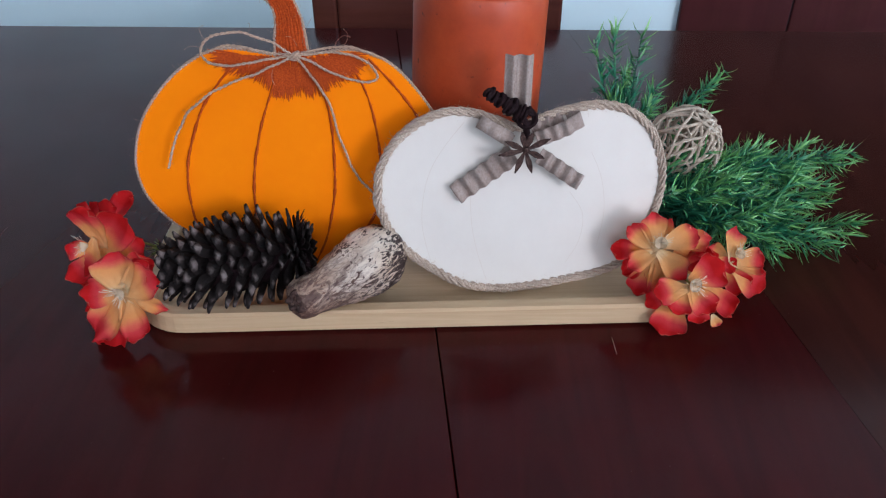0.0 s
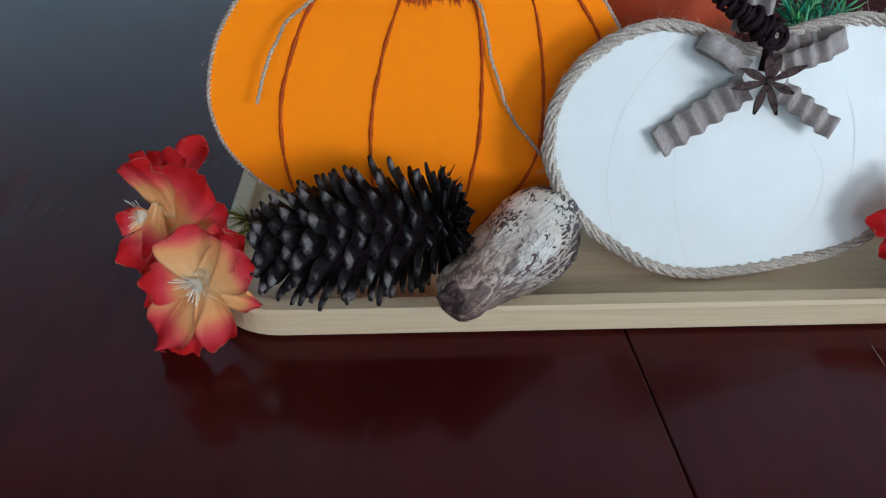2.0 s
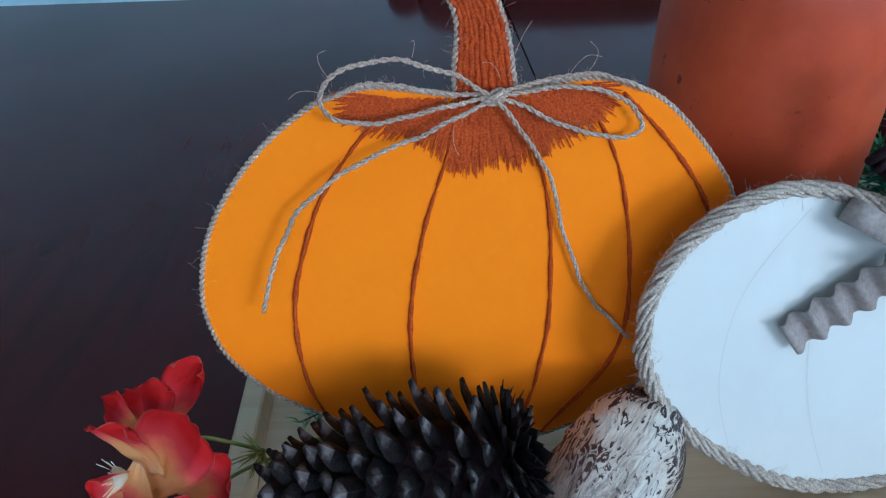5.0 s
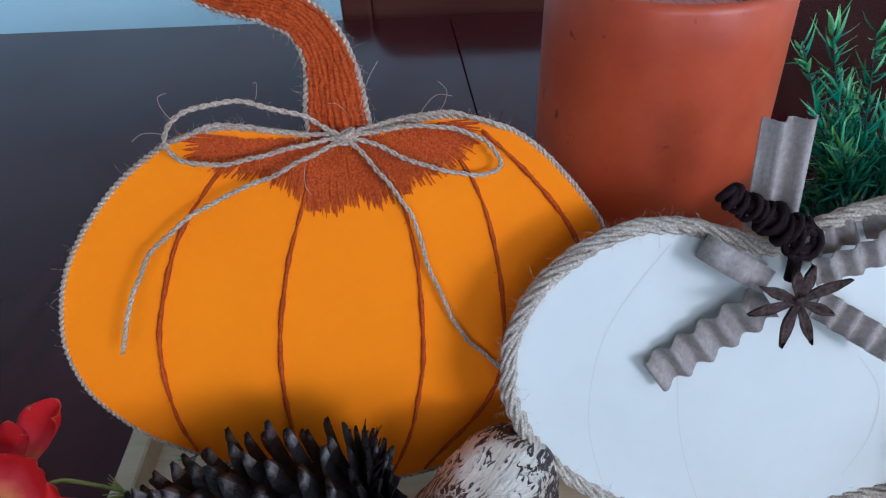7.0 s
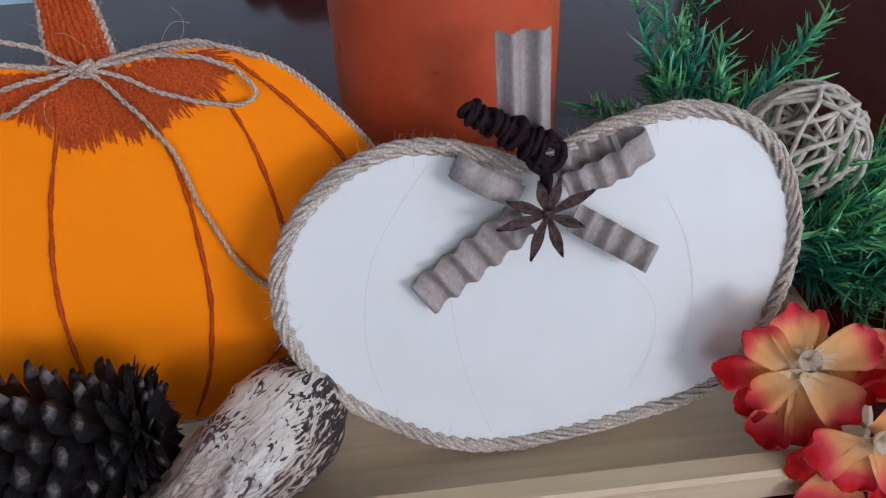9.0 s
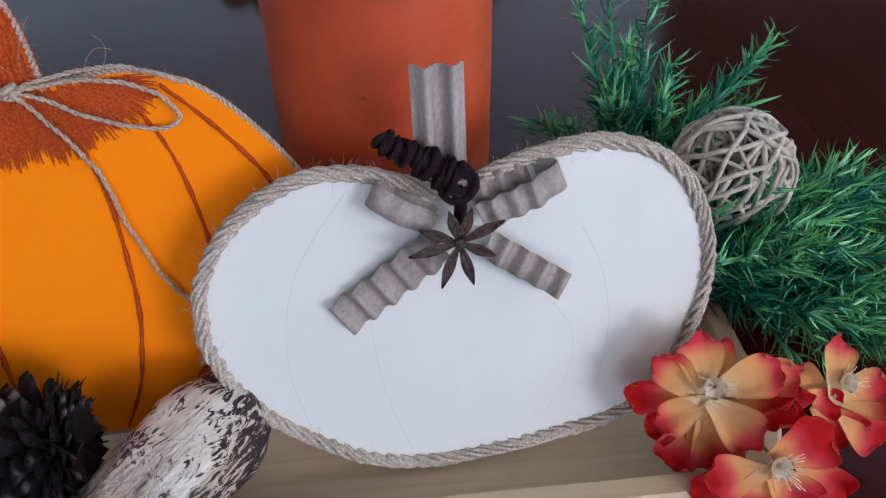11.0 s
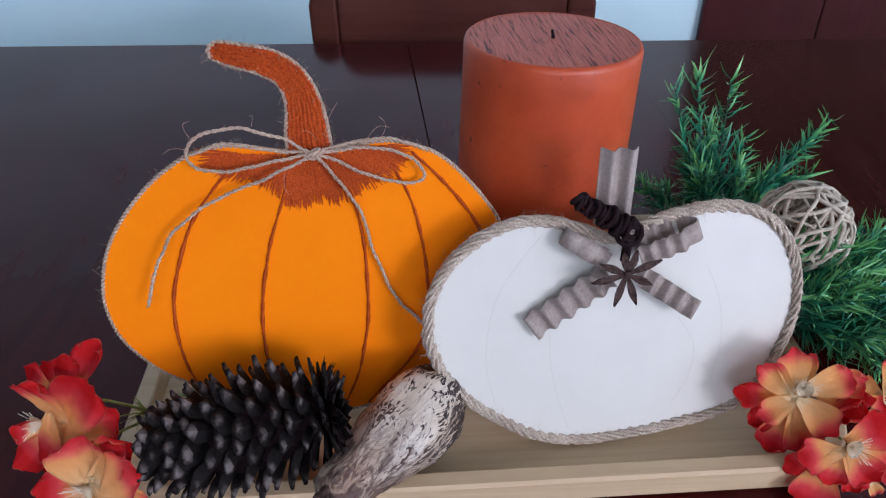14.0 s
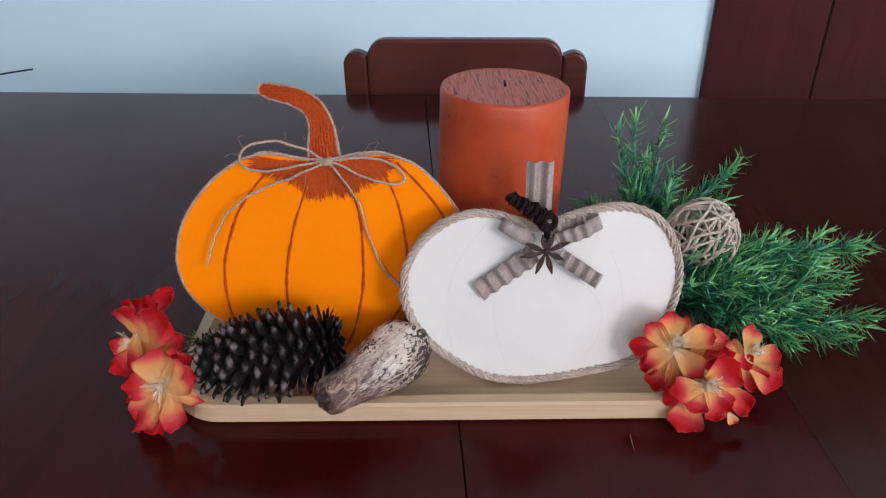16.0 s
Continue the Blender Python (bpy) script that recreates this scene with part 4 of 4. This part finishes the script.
build_gourd()


# ---- silk flowers ----
def add_petal(bm, base, tip_at, nrm, width, curl, cup, seed, deep=0.0):
    """A rounded petal from base to tip_at that faces along nrm; deep: how red it is."""
    rnd = random.Random(seed)
    tip, dp, rim = (bm.verts.layers.float.new(k) for k in ("tip", "deep", "rim"))
    d = tip_at - base
    length = d.length
    d.normalize()
    nrm = (nrm - nrm.dot(d) * d).normalized()
    side = d.cross(nrm)
    nu, nv = 17, 16
    rows = []
    ph, aside, lean = rnd.uniform(0, 6), rnd.uniform(-0.4, 0.4), rnd.uniform(-0.10, 0.10)
    notch = rnd.uniform(0.0, 0.06)
    for j in range(nv + 1):
        t = j / nv
        w = width * float(np.interp(t, (0, 0.10, 0.25, 0.42, 0.58, 0.72, 0.84, 0.92, 0.97, 1.0), (0.26, 0.36, 0.56, 0.79, 0.95, 1.0, 0.95, 0.85, 0.73, 0.56)))
        row = []
        for i in range(nu):
            e = 2 * i / (nu - 1) - 1
            edge = 1 + (0.022 * math.sin(4 * e + ph) + 0.006 * math.sin(9 * e + 2 * ph)) * t ** 4 - 0.20 * e * e * t ** 5 - notch * math.exp(-14 * (e - 0.3 * aside) ** 2) * t ** 8
            p = base + d * length * t * edge + side * (w * 0.5 * e + lean * length * (t * t - t))
            ruffle = 0.075 * length * math.sin(3.0 * e + ph + 1.5 * t) * t ** 1.6 + 0.06 * length * math.sin(6.5 * e + 2 * ph) * abs(e) * t ** 2 + 0.03 * length * noise.noise(Vector((4 * e, 5 * t, seed)))
            crease = -0.012 * length * math.exp(-14 * e * e) * (1 - 0.5 * t)
            v = bm.verts.new(p + nrm * (cup * e * e * w * 0.5 + curl * length * (t * t - t) + ruffle + crease))
            v[tip], v[dp] = max(0.0, min(1.0, t + 0.06 * math.sin(4 * e + ph) * t - 0.08 * (e - aside) ** 2 * t + 0.05 * abs(e) ** 3)), deep
            v[rim] = 1.0 if (i in (0, nu - 1) and t > 0.25) or j == nv else 0.0
            row.append(v)
        rows.append(row)
    for a, b in zip(rows, rows[1:]):
        for i in range(nu - 1):
            bm.faces.new((a[i], a[i + 1], b[i + 1], b[i]))
    bmesh.ops.solidify(bm, geom=bm.faces[:], thickness=0.0003)


def free_petals(parent, facing, petals, seed, broad=1.12, move=(0, 0, 0)):
    """Petals that face roughly one way: base, tip, width, redness. broad: how much wider they all are; move: shifts them."""
    rnd = random.Random(seed)
    n = Vector(facing).normalized()
    for k, (base, tip_at, width, deep) in enumerate(petals):
        b, e = Vector(base) + Vector(move), Vector(tip_at) + Vector(move)
        b = b - 0.14 * (e - b)
        away = Vector((rnd.uniform(-0.3, 0.3), rnd.uniform(-0.3, 0.1), rnd.uniform(-0.3, 0.3)))
        bm = bmesh.new()
        add_petal(bm, b, e, n + away, broad * width, rnd.uniform(-0.15, 0.35), rnd.uniform(0.10, 0.50), seed * 17 + k, deep)
        part("petal", bm, M_PETAL, parent)


def add_stamens(parent, centre, facing, size, seed, count=36):
    """A pale tuft of stamens that fans out along facing."""
    rnd = random.Random(seed)
    c, n = Vector(centre), Vector(facing).normalized()
    s = Vector((0, 0, 1)).cross(n).normalized()
    u = n.cross(s)
    bm = bmesh.new()
    rings = [[bm.verts.new(c + n * h + q * size * (math.cos(w) * s + math.sin(w) * u)) for w in np.linspace(0, 2 * math.pi, 13)[:-1]] for q, h in ((0.16, 0.0052), (0.12, 0.0028), (0.05, 0.0007))]
    for a, b in zip(rings, rings[1:]):
        for k in range(12):
            bm.faces.new((a[k], a[(k + 1) % 12], b[(k + 1) % 12], b[k]))
    bm.faces.new(rings[-1])
    bmesh.ops.solidify(bm, geom=bm.faces[:], thickness=0.0003)
    part("flower_centre", bm, M_STAMEN, parent, "pale cream centre")
    bm = bmesh.new()
    for k in range(count):
        w, r = rnd.uniform(0, 6.28), rnd.uniform(0.04, 0.30) * size
        e = c + n * size * rnd.uniform(0.15, 0.38) + (math.cos(w) * s + math.sin(w) * u) * r
        add_tube(bm, [c + n * 0.001, c.lerp(e, 0.5) + n * 0.001, e], lambda f: 0.00011 * (1 + 0.8 * (f > 0.9)), 4)
    part("stamen_tuft", bm, M_STAMEN, parent, "cream stamens")


def add_stems(parent, lines, radius=0.0009):
    for line in lines:
        bm = bmesh.new()
        add_tube(bm, spline([Vector(p) for p in line], 6), radius, 6)
        part("stem", bm, M_CALYX, parent, "thin green stem")


spray = thing("silk_flower_spray", "red and orange silk flowers over the tray rim beside the cone", "artificial flower", group="silk flowers")
free_petals(spray, (-0.1, -0.82, 0.45),
            [((-0.2280, -0.0150, 0.0496), (-0.2573, -0.0220, 0.0089), 0.0237, 0.12), ((-0.2274, -0.0150, 0.0466), (-0.2235, -0.0200, 0.0063), 0.0186, 0.2),
             ((-0.2354, -0.0100, 0.0381), (-0.2550, -0.0180, -0.0146), 0.0193, 0.85), ((-0.2279, -0.0140, 0.0513), (-0.2313, -0.0040, 0.0783), 0.0294, 0.02),
             ((-0.2269, -0.0140, 0.0504), (-0.1996, -0.0120, 0.0628), 0.0246, 0.15), ((-0.2247, -0.0100, 0.0505), (-0.2124, -0.0020, 0.0705), 0.0223, 0.22),
             ((-0.2309, -0.0130, 0.0481), (-0.2584, -0.0180, 0.0500), 0.0197, 0.5), ((-0.2285, -0.0120, 0.0428), (-0.1998, -0.0100, 0.0290), 0.0099, -0.1),
             ((-0.2447, -0.0080, 0.0354), (-0.2628, -0.0100, 0.0259), 0.0128, 0.85)], 5, 1.2)
free_petals(spray, (-0.25, -0.85, 0.35),
            [((-0.2493, 0.0100, 0.0654), (-0.2287, 0.0220, 0.0925), 0.0265, 0.55), ((-0.2399, 0.0120, 0.0635), (-0.2183, 0.0160, 0.0732), 0.0204, 0.4),
             ((-0.2479, 0.0100, 0.0755), (-0.2571, 0.0060, 0.1098), 0.0240, 0.45), ((-0.2500, 0.0220, 0.0802), (-0.2344, 0.0500, 0.0974), 0.0153, 0.7),
             ((-0.2526, 0.0240, 0.0802), (-0.2519, 0.0400, 0.0954), 0.0152, 0.8), ((-0.2527, 0.0220, 0.0846), (-0.2612, 0.0340, 0.0957), 0.0150, 0.8),
             ((-0.2550, 0.0220, 0.0880), (-0.2694, 0.0300, 0.0952), 0.0123, 0.85), ((-0.2580, 0.0100, 0.0718), (-0.2690, 0.0000, 0.0791), 0.0146, 0.45),
             ((-0.2518, 0.0080, 0.0775), (-0.2597, 0.0000, 0.0525), 0.0149, 0.45), ((-0.2546, 0.0060, 0.0649), (-0.2731, -0.0040, 0.0503), 0.0137, 0.75)], 7, 1.38)
free_petals(spray, (-0.3, -0.85, 0.3),
            [((-0.2568, 0.0140, 0.0537), (-0.2726, 0.0080, 0.0425), 0.0170, 0.9), ((-0.2521, 0.0120, 0.0512), (-0.2664, 0.0040, 0.0281), 0.0200, 0.8), ((-0.2305, -0.0040, 0.0571), (-0.2045, -0.0040, 0.0675), 0.0230, 0.5)], 9)
add_stamens(spray, (-0.2274, -0.0155, 0.0516), (-0.55, -0.75, -0.25), 0.034, 2)
add_stamens(spray, (-0.2563, 0.0080, 0.0753), (-0.90, -0.40, 0.05), 0.030, 4)
add_stems(spray, [[(-0.248, 0.018, 0.068), (-0.240, 0.032, 0.066), (-0.226, 0.036, 0.058), (-0.208, 0.036, 0.050)], [(-0.240, 0.004, 0.048), (-0.228, 0.026, 0.046), (-0.208, 0.037, 0.048)],
                  [(-0.208, 0.036, 0.049), (-0.200, 0.050, 0.040), (-0.192, 0.062, 0.028), (-0.186, 0.075, 0.012)]])
bm = bmesh.new()
rnd_c = random.Random(4)
for k in range(26):
    w, h = rnd_c.uniform(0, 6.28), rnd_c.uniform(-0.6, 0.9)
    a = Vector((-0.213, 0.0340, 0.0540))
    d = Vector((-0.55 + 0.7 * math.cos(w), -0.35 + 0.6 * math.sin(w), h)).normalized()
    b = a + d * rnd_c.uniform(0.009, 0.019)
    add_tube(bm, [a, a.lerp(b, 0.5) + Vector((0, 0, 0.001)), b], lambda f: 0.0006 * (1 - 0.7 * f), 4)
part("calyx_fringe", bm, M_CALYX, spray, "pale green fringed calyx", kind="stuff")

spray = thing("silk_flower_spray", "red and orange silk flowers beside the white pumpkin", "artificial flower", group="silk flowers")
free_petals(spray, (-0.14, -0.8, 0.56),
            [((0.1685, 0.0475, 0.0577), (0.1664, 0.0598, 0.0801), 0.0195, 0.05), ((0.1652, 0.0457, 0.0543), (0.1478, 0.0564, 0.0705), 0.0164, 0.1),
             ((0.1688, 0.0436, 0.0523), (0.1476, 0.0404, 0.0406), 0.0165, 0.02), ((0.1727, 0.0416, 0.0521), (0.1911, 0.0280, 0.0391), 0.0202, 0.05),
             ((0.1753, 0.0465, 0.0580), (0.2011, 0.0473, 0.0690), 0.0194, 0), ((0.1710, 0.0430, 0.0449), (0.1779, 0.0273, 0.0206), 0.0214, 0.3),
             ((0.1810, 0.0515, 0.0578), (0.2133, 0.0490, 0.0605), 0.0164, -0.1), ((0.1743, 0.0502, 0.0561), (0.1813, 0.0623, 0.0733), 0.0086, -0.05),
             ((0.1580, 0.0501, 0.0483), (0.1354, 0.0536, 0.0511), 0.0162, 0.85), ((0.1640, 0.0454, 0.0430), (0.1443, 0.0440, 0.0325), 0.0156, 0.6),
             ((0.1664, 0.0427, 0.0397), (0.1550, 0.0333, 0.0183), 0.0183, 0.5), ((0.1873, 0.0471, 0.0512), (0.2093, 0.0374, 0.0447), 0.0178, 0.7)], 11, 1.08)
free_petals(spray, (0.0, -0.86, 0.5),
            [((0.1923, 0.0167, 0.0341), (0.1687, 0.0147, 0.0306), 0.0197, 0.42), ((0.1934, 0.0170, 0.0326), (0.1868, 0.0073, 0.0159), 0.0186, 0.45),
             ((0.1979, 0.0178, 0.0340), (0.2146, 0.0075, 0.0182), 0.0198, 0.5), ((0.1997, 0.0225, 0.0400), (0.2197, 0.0266, 0.0550), 0.0284, 0.85),
             ((0.2110, 0.0233, 0.0314), (0.2336, 0.0128, 0.0115), 0.0177, 0.5), ((0.2045, 0.0166, 0.0199), (0.2049, 0.0096, 0.0059), 0.0164, 0.6),
             ((0.1815, 0.0224, 0.0279), (0.1659, 0.0180, 0.0164), 0.0151, 0.8), ((0.1871, 0.0160, 0.0209), (0.1809, 0.0047, -0.0025), 0.0263, 0.5),
             ((0.2173, 0.0138, 0.0111), (0.2221, 0.0102, 0.0030), 0.0082, -0.2)], 13, 1.12, (-0.005, 0.0, 0.0035))
free_petals(spray, (0.2, -0.65, 0.72),
            [((0.2298, 0.0590, 0.0405), (0.2335, 0.0759, 0.0601), 0.0178, 0.05), ((0.2323, 0.0571, 0.0381), (0.2590, 0.0595, 0.0355), 0.0217, 0.08),
             ((0.2359, 0.0544, 0.0304), (0.2570, 0.0455, 0.0180), 0.0246, 0.5), ((0.2194, 0.0561, 0.0407), (0.2343, 0.0513, 0.0336), 0.0138, 0.85),
             ((0.2281, 0.0599, 0.0376), (0.2117, 0.0655, 0.0458), 0.0161, -0.1)], 15, 1.12, (0.004, 0.0, -0.0025))
free_petals(spray, (-0.3, -0.85, 0.2), [((0.1790, 0.0560, 0.0420), (0.1580, 0.0420, 0.0240), 0.0250, 1.0), ((0.1800, 0.0560, 0.0400), (0.1720, 0.0360, 0.0210), 0.0230, 1.0)], 17)
free_petals(spray, (0.0, -0.85, 0.45), [((0.2055, 0.0480, 0.0330), (0.2064, 0.0500, 0.0560), 0.0230, 0.85), ((0.1960, 0.0420, 0.0380), (0.2090, 0.0400, 0.0530), 0.0220, 0.7), ((0.2298, 0.0560, 0.0284), (0.2516, 0.0500, 0.0123), 0.0200, 0.7)], 19)
add_stamens(spray, (0.1723, 0.0468, 0.0590), (-0.14, -0.80, 0.56), 0.031, 12)
add_stamens(spray, (0.1930, 0.0195, 0.0405), (0.35, -0.85, 0.35), 0.034, 13)
add_stamens(spray, (0.2385, 0.0615, 0.0400), (0.45, -0.60, 0.60), 0.030, 15)
add_stems(spray, [[(0.196, 0.030, 0.033), (0.19, 0.06, 0.024), (0.18, 0.09, 0.0095)], [(0.173, 0.052, 0.052), (0.178, 0.075, 0.030), (0.180, 0.092, 0.0098)]])


# ---- fern greenery ----
def build_greenery(label, sprigs, seed, branches=4, wide=1.0):
    gr = thing("fern_sprig", label, "artificial plant", group="green sprigs")
    rnd = random.Random(seed)
    for line, n, size in sprigs:
        main = even(spline([Vector(p) for p in line], 8), 0.002)
        shoots = [(main, n, 0.0, 1.0)]
        fr = axes_along(main)
        for k in range(branches):
            f = 0.3 + 0.17 * k + rnd.uniform(-0.05, 0.05)
            p, t, s, u = fr[min(int(f * len(fr)), len(fr) - 1)]
            w = rnd.uniform(0, 2 * math.pi)
            d = (t * rnd.uniform(0.4, 0.9) + math.cos(w) * s + math.sin(w) * u).normalized()
            m = rnd.uniform(0.014, 0.028)
            end = p + d * m + t * m * 0.5
            end.z = max(end.z, 0.006)
            shoots.append((even(spline([p, p + d * m * 0.55, end], 6), 0.002), 40, f, 0.85))
        for path, count, start, scale in shoots:
            bm = bmesh.new()
            add_tube(bm, path, lambda f: 0.0009 - 0.0005 * f, 5)
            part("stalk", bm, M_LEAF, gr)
            bm = bmesh.new()
            tip = bm.verts.layers.float.new("tip")
            fr2 = axes_along(path)
            for k in range(count):
                f = 0.06 + 0.94 * (k + rnd.random()) / count
                p, t, s, u = fr2[min(int(f * len(fr2)), len(fr2) - 1)]
                w = rnd.uniform(0, 2 * math.pi)
                o = math.cos(w) * s + math.sin(w) * u
                d = (t * rnd.uniform(0.0, 0.75) + o * rnd.uniform(0.5, 1.0)).normalized()
                side = d.cross(o + 0.3 * t).normalized()
                nrm = side.cross(d)
                m = size * scale * rnd.uniform(0.55, 1.15) * (1.0 - 0.3 * f)
                curve = (t * rnd.uniform(-0.1, 0.8) + side * rnd.uniform(-0.55, 0.55) + nrm * rnd.uniform(-0.55, 0.55))
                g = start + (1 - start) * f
                rows = []
                for q, hw in ((0, 0.0005), (0.3, 0.00092), (0.65, 0.0008), (1, 0.0001)):
                    c = p + d * m * q + curve * m * q * q
                    hw = hw * wide
                    c.z = max(c.z, 0.0035)
                    a = bm.verts.new(c - side * hw), bm.verts.new(c + nrm * hw * 0.6), bm.verts.new(c + side * hw)
                    for v in a:
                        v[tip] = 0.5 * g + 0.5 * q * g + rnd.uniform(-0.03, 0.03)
                    rows.append(a)
                for a, b in zip(rows, rows[1:]):
                    bm.faces.new((a[0], a[1], b[1], b[0]))
                    bm.faces.new((a[1], a[2], b[2], b[1]))
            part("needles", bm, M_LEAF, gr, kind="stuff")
    return gr


def fan(base, tips, rise, n, size):
    out = []
    for k, e in enumerate(tips):
        b, e = Vector(base), Vector(e)
        mid = b.lerp(e, 0.5) + Vector((0, 0, rise))
        out.append(([b, mid, e], n, size))
    return out


build_greenery("bushy green plastic fern sprig on the table beside the tray",
               fan((0.170, 0.145, 0.03), [(0.393, 0.215, 0.057), (0.372, 0.205, 0.058), (0.352, 0.205, 0.05), (0.318, 0.205, 0.055), (0.288, 0.205, 0.052), (0.362, 0.128, 0.018), (0.346, 0.108, 0.018),
                                         (0.330, 0.104, 0.016), (0.288, 0.097, 0.018), (0.362, 0.175, 0.024), (0.370, 0.205, 0.028), (0.342, 0.165, 0.03), (0.258, 0.110, 0.03), (0.30, 0.14, 0.045),
                                         (0.27, 0.16, 0.06), (0.25, 0.18, 0.06), (0.33, 0.19, 0.05), (0.24, 0.13, 0.05), (0.31, 0.12, 0.03)], 0.012, 150, 0.0205), 21)
build_greenery("upright green plastic fern sprig behind the white pumpkin",
               fan((0.175, 0.235, 0.02), [(0.152, 0.32, 0.128), (0.170, 0.325, 0.138), (0.200, 0.325, 0.133), (0.186, 0.32, 0.10), (0.222, 0.32, 0.08), (0.293, 0.325, 0.096), (0.284, 0.325, 0.079), (0.125, 0.30, 0.05),
                                         (0.135, 0.29, 0.045), (0.270, 0.31, 0.045), (0.21, 0.29, 0.07), (0.17, 0.28, 0.08), (0.24, 0.29, 0.06)], 0.004, 84, 0.0205), 22, 2, 1.4)


sprig = build_greenery("dark green plastic fern sprig under the orange pumpkin",
                       [([Vector((-0.165, 0.098, 0.016)), Vector((-0.192, 0.088, 0.020)), Vector((-0.212, 0.080, 0.017))], 40, 0.009),
                        ([Vector((-0.160, 0.118, 0.014)), Vector((-0.188, 0.112, 0.028)), Vector((-0.211, 0.104, 0.036))], 90, 0.014),
                        ([Vector((-0.165, 0.125, 0.013)), Vector((-0.195, 0.124, 0.020)), Vector((-0.213, 0.118, 0.020))], 80, 0.012)], 23, 1)
bm = bmesh.new()
add_tube(bm, spline([Vector((-0.150, 0.100, 0.0150)), Vector((-0.175, 0.082, 0.0165)), Vector((-0.196, 0.064, 0.0190))], 6), lambda f: 0.0062 - 0.0012 * f, 10)
part("stalk", bm, M_LEAF, sprig, "thick dark green moulded stalk")


# ---- wicker ball ----
def build_ball(c, r):
    bl = thing("wicker_ball", "round bleached wicker ball of woven vines among the fern", "wicker ball", m=Matrix.Translation(c))
    rnd = random.Random(7)
    for k in range(31):
        ax = Vector((rnd.gauss(0, 1), rnd.gauss(0, 1), rnd.gauss(0, 1))).normalized()
        s = ax.orthogonal().normalized()
        u = ax.cross(s)
        h = rnd.uniform(-0.62, 0.62)
        rr = r * rnd.uniform(0.90, 1.0)
        ring = []
        for w in np.linspace(0, 2 * math.pi, 41)[:-1]:
            p = ax * rr * h + rr * math.sqrt(1 - h * h) * (math.cos(w) * s + math.sin(w) * u)
            p = p + 0.006 * noise.noise_vector(Vector((k, 1.4 * math.cos(w), 1.4 * math.sin(w))))
            ring.append(p * min(1.0, r / p.length))
        bm = bmesh.new()
        add_tube(bm, ring, 0.0014 * rnd.uniform(0.7, 1.2), 6, True)
        part("vine", bm, M_WICKER, bl)
    return bl


build_ball((0.2188, 0.184, 0.0785), 0.0340)

# ---- twigs by the far wall ----
tw = thing("dry_twigs", "thin dark dry twigs in front of the pale wall", "twig", m=Matrix.Translation((-1.5, 1.45, Z0)))
for line in ([(0, 0, 0.0), (0.0, 0, 0.5), (0.1, 0, 0.55), (0.27, 0, 0.58)], [(0, 0, 0.45), (0.08, 0, 0.66), (0.21, 0, 0.70)]):
    bm = bmesh.new()
    add_tube(bm, spline([Vector(p) for p in line], 8), 0.0025, 5)
    part("twig", bm, M_TWIG, tw)
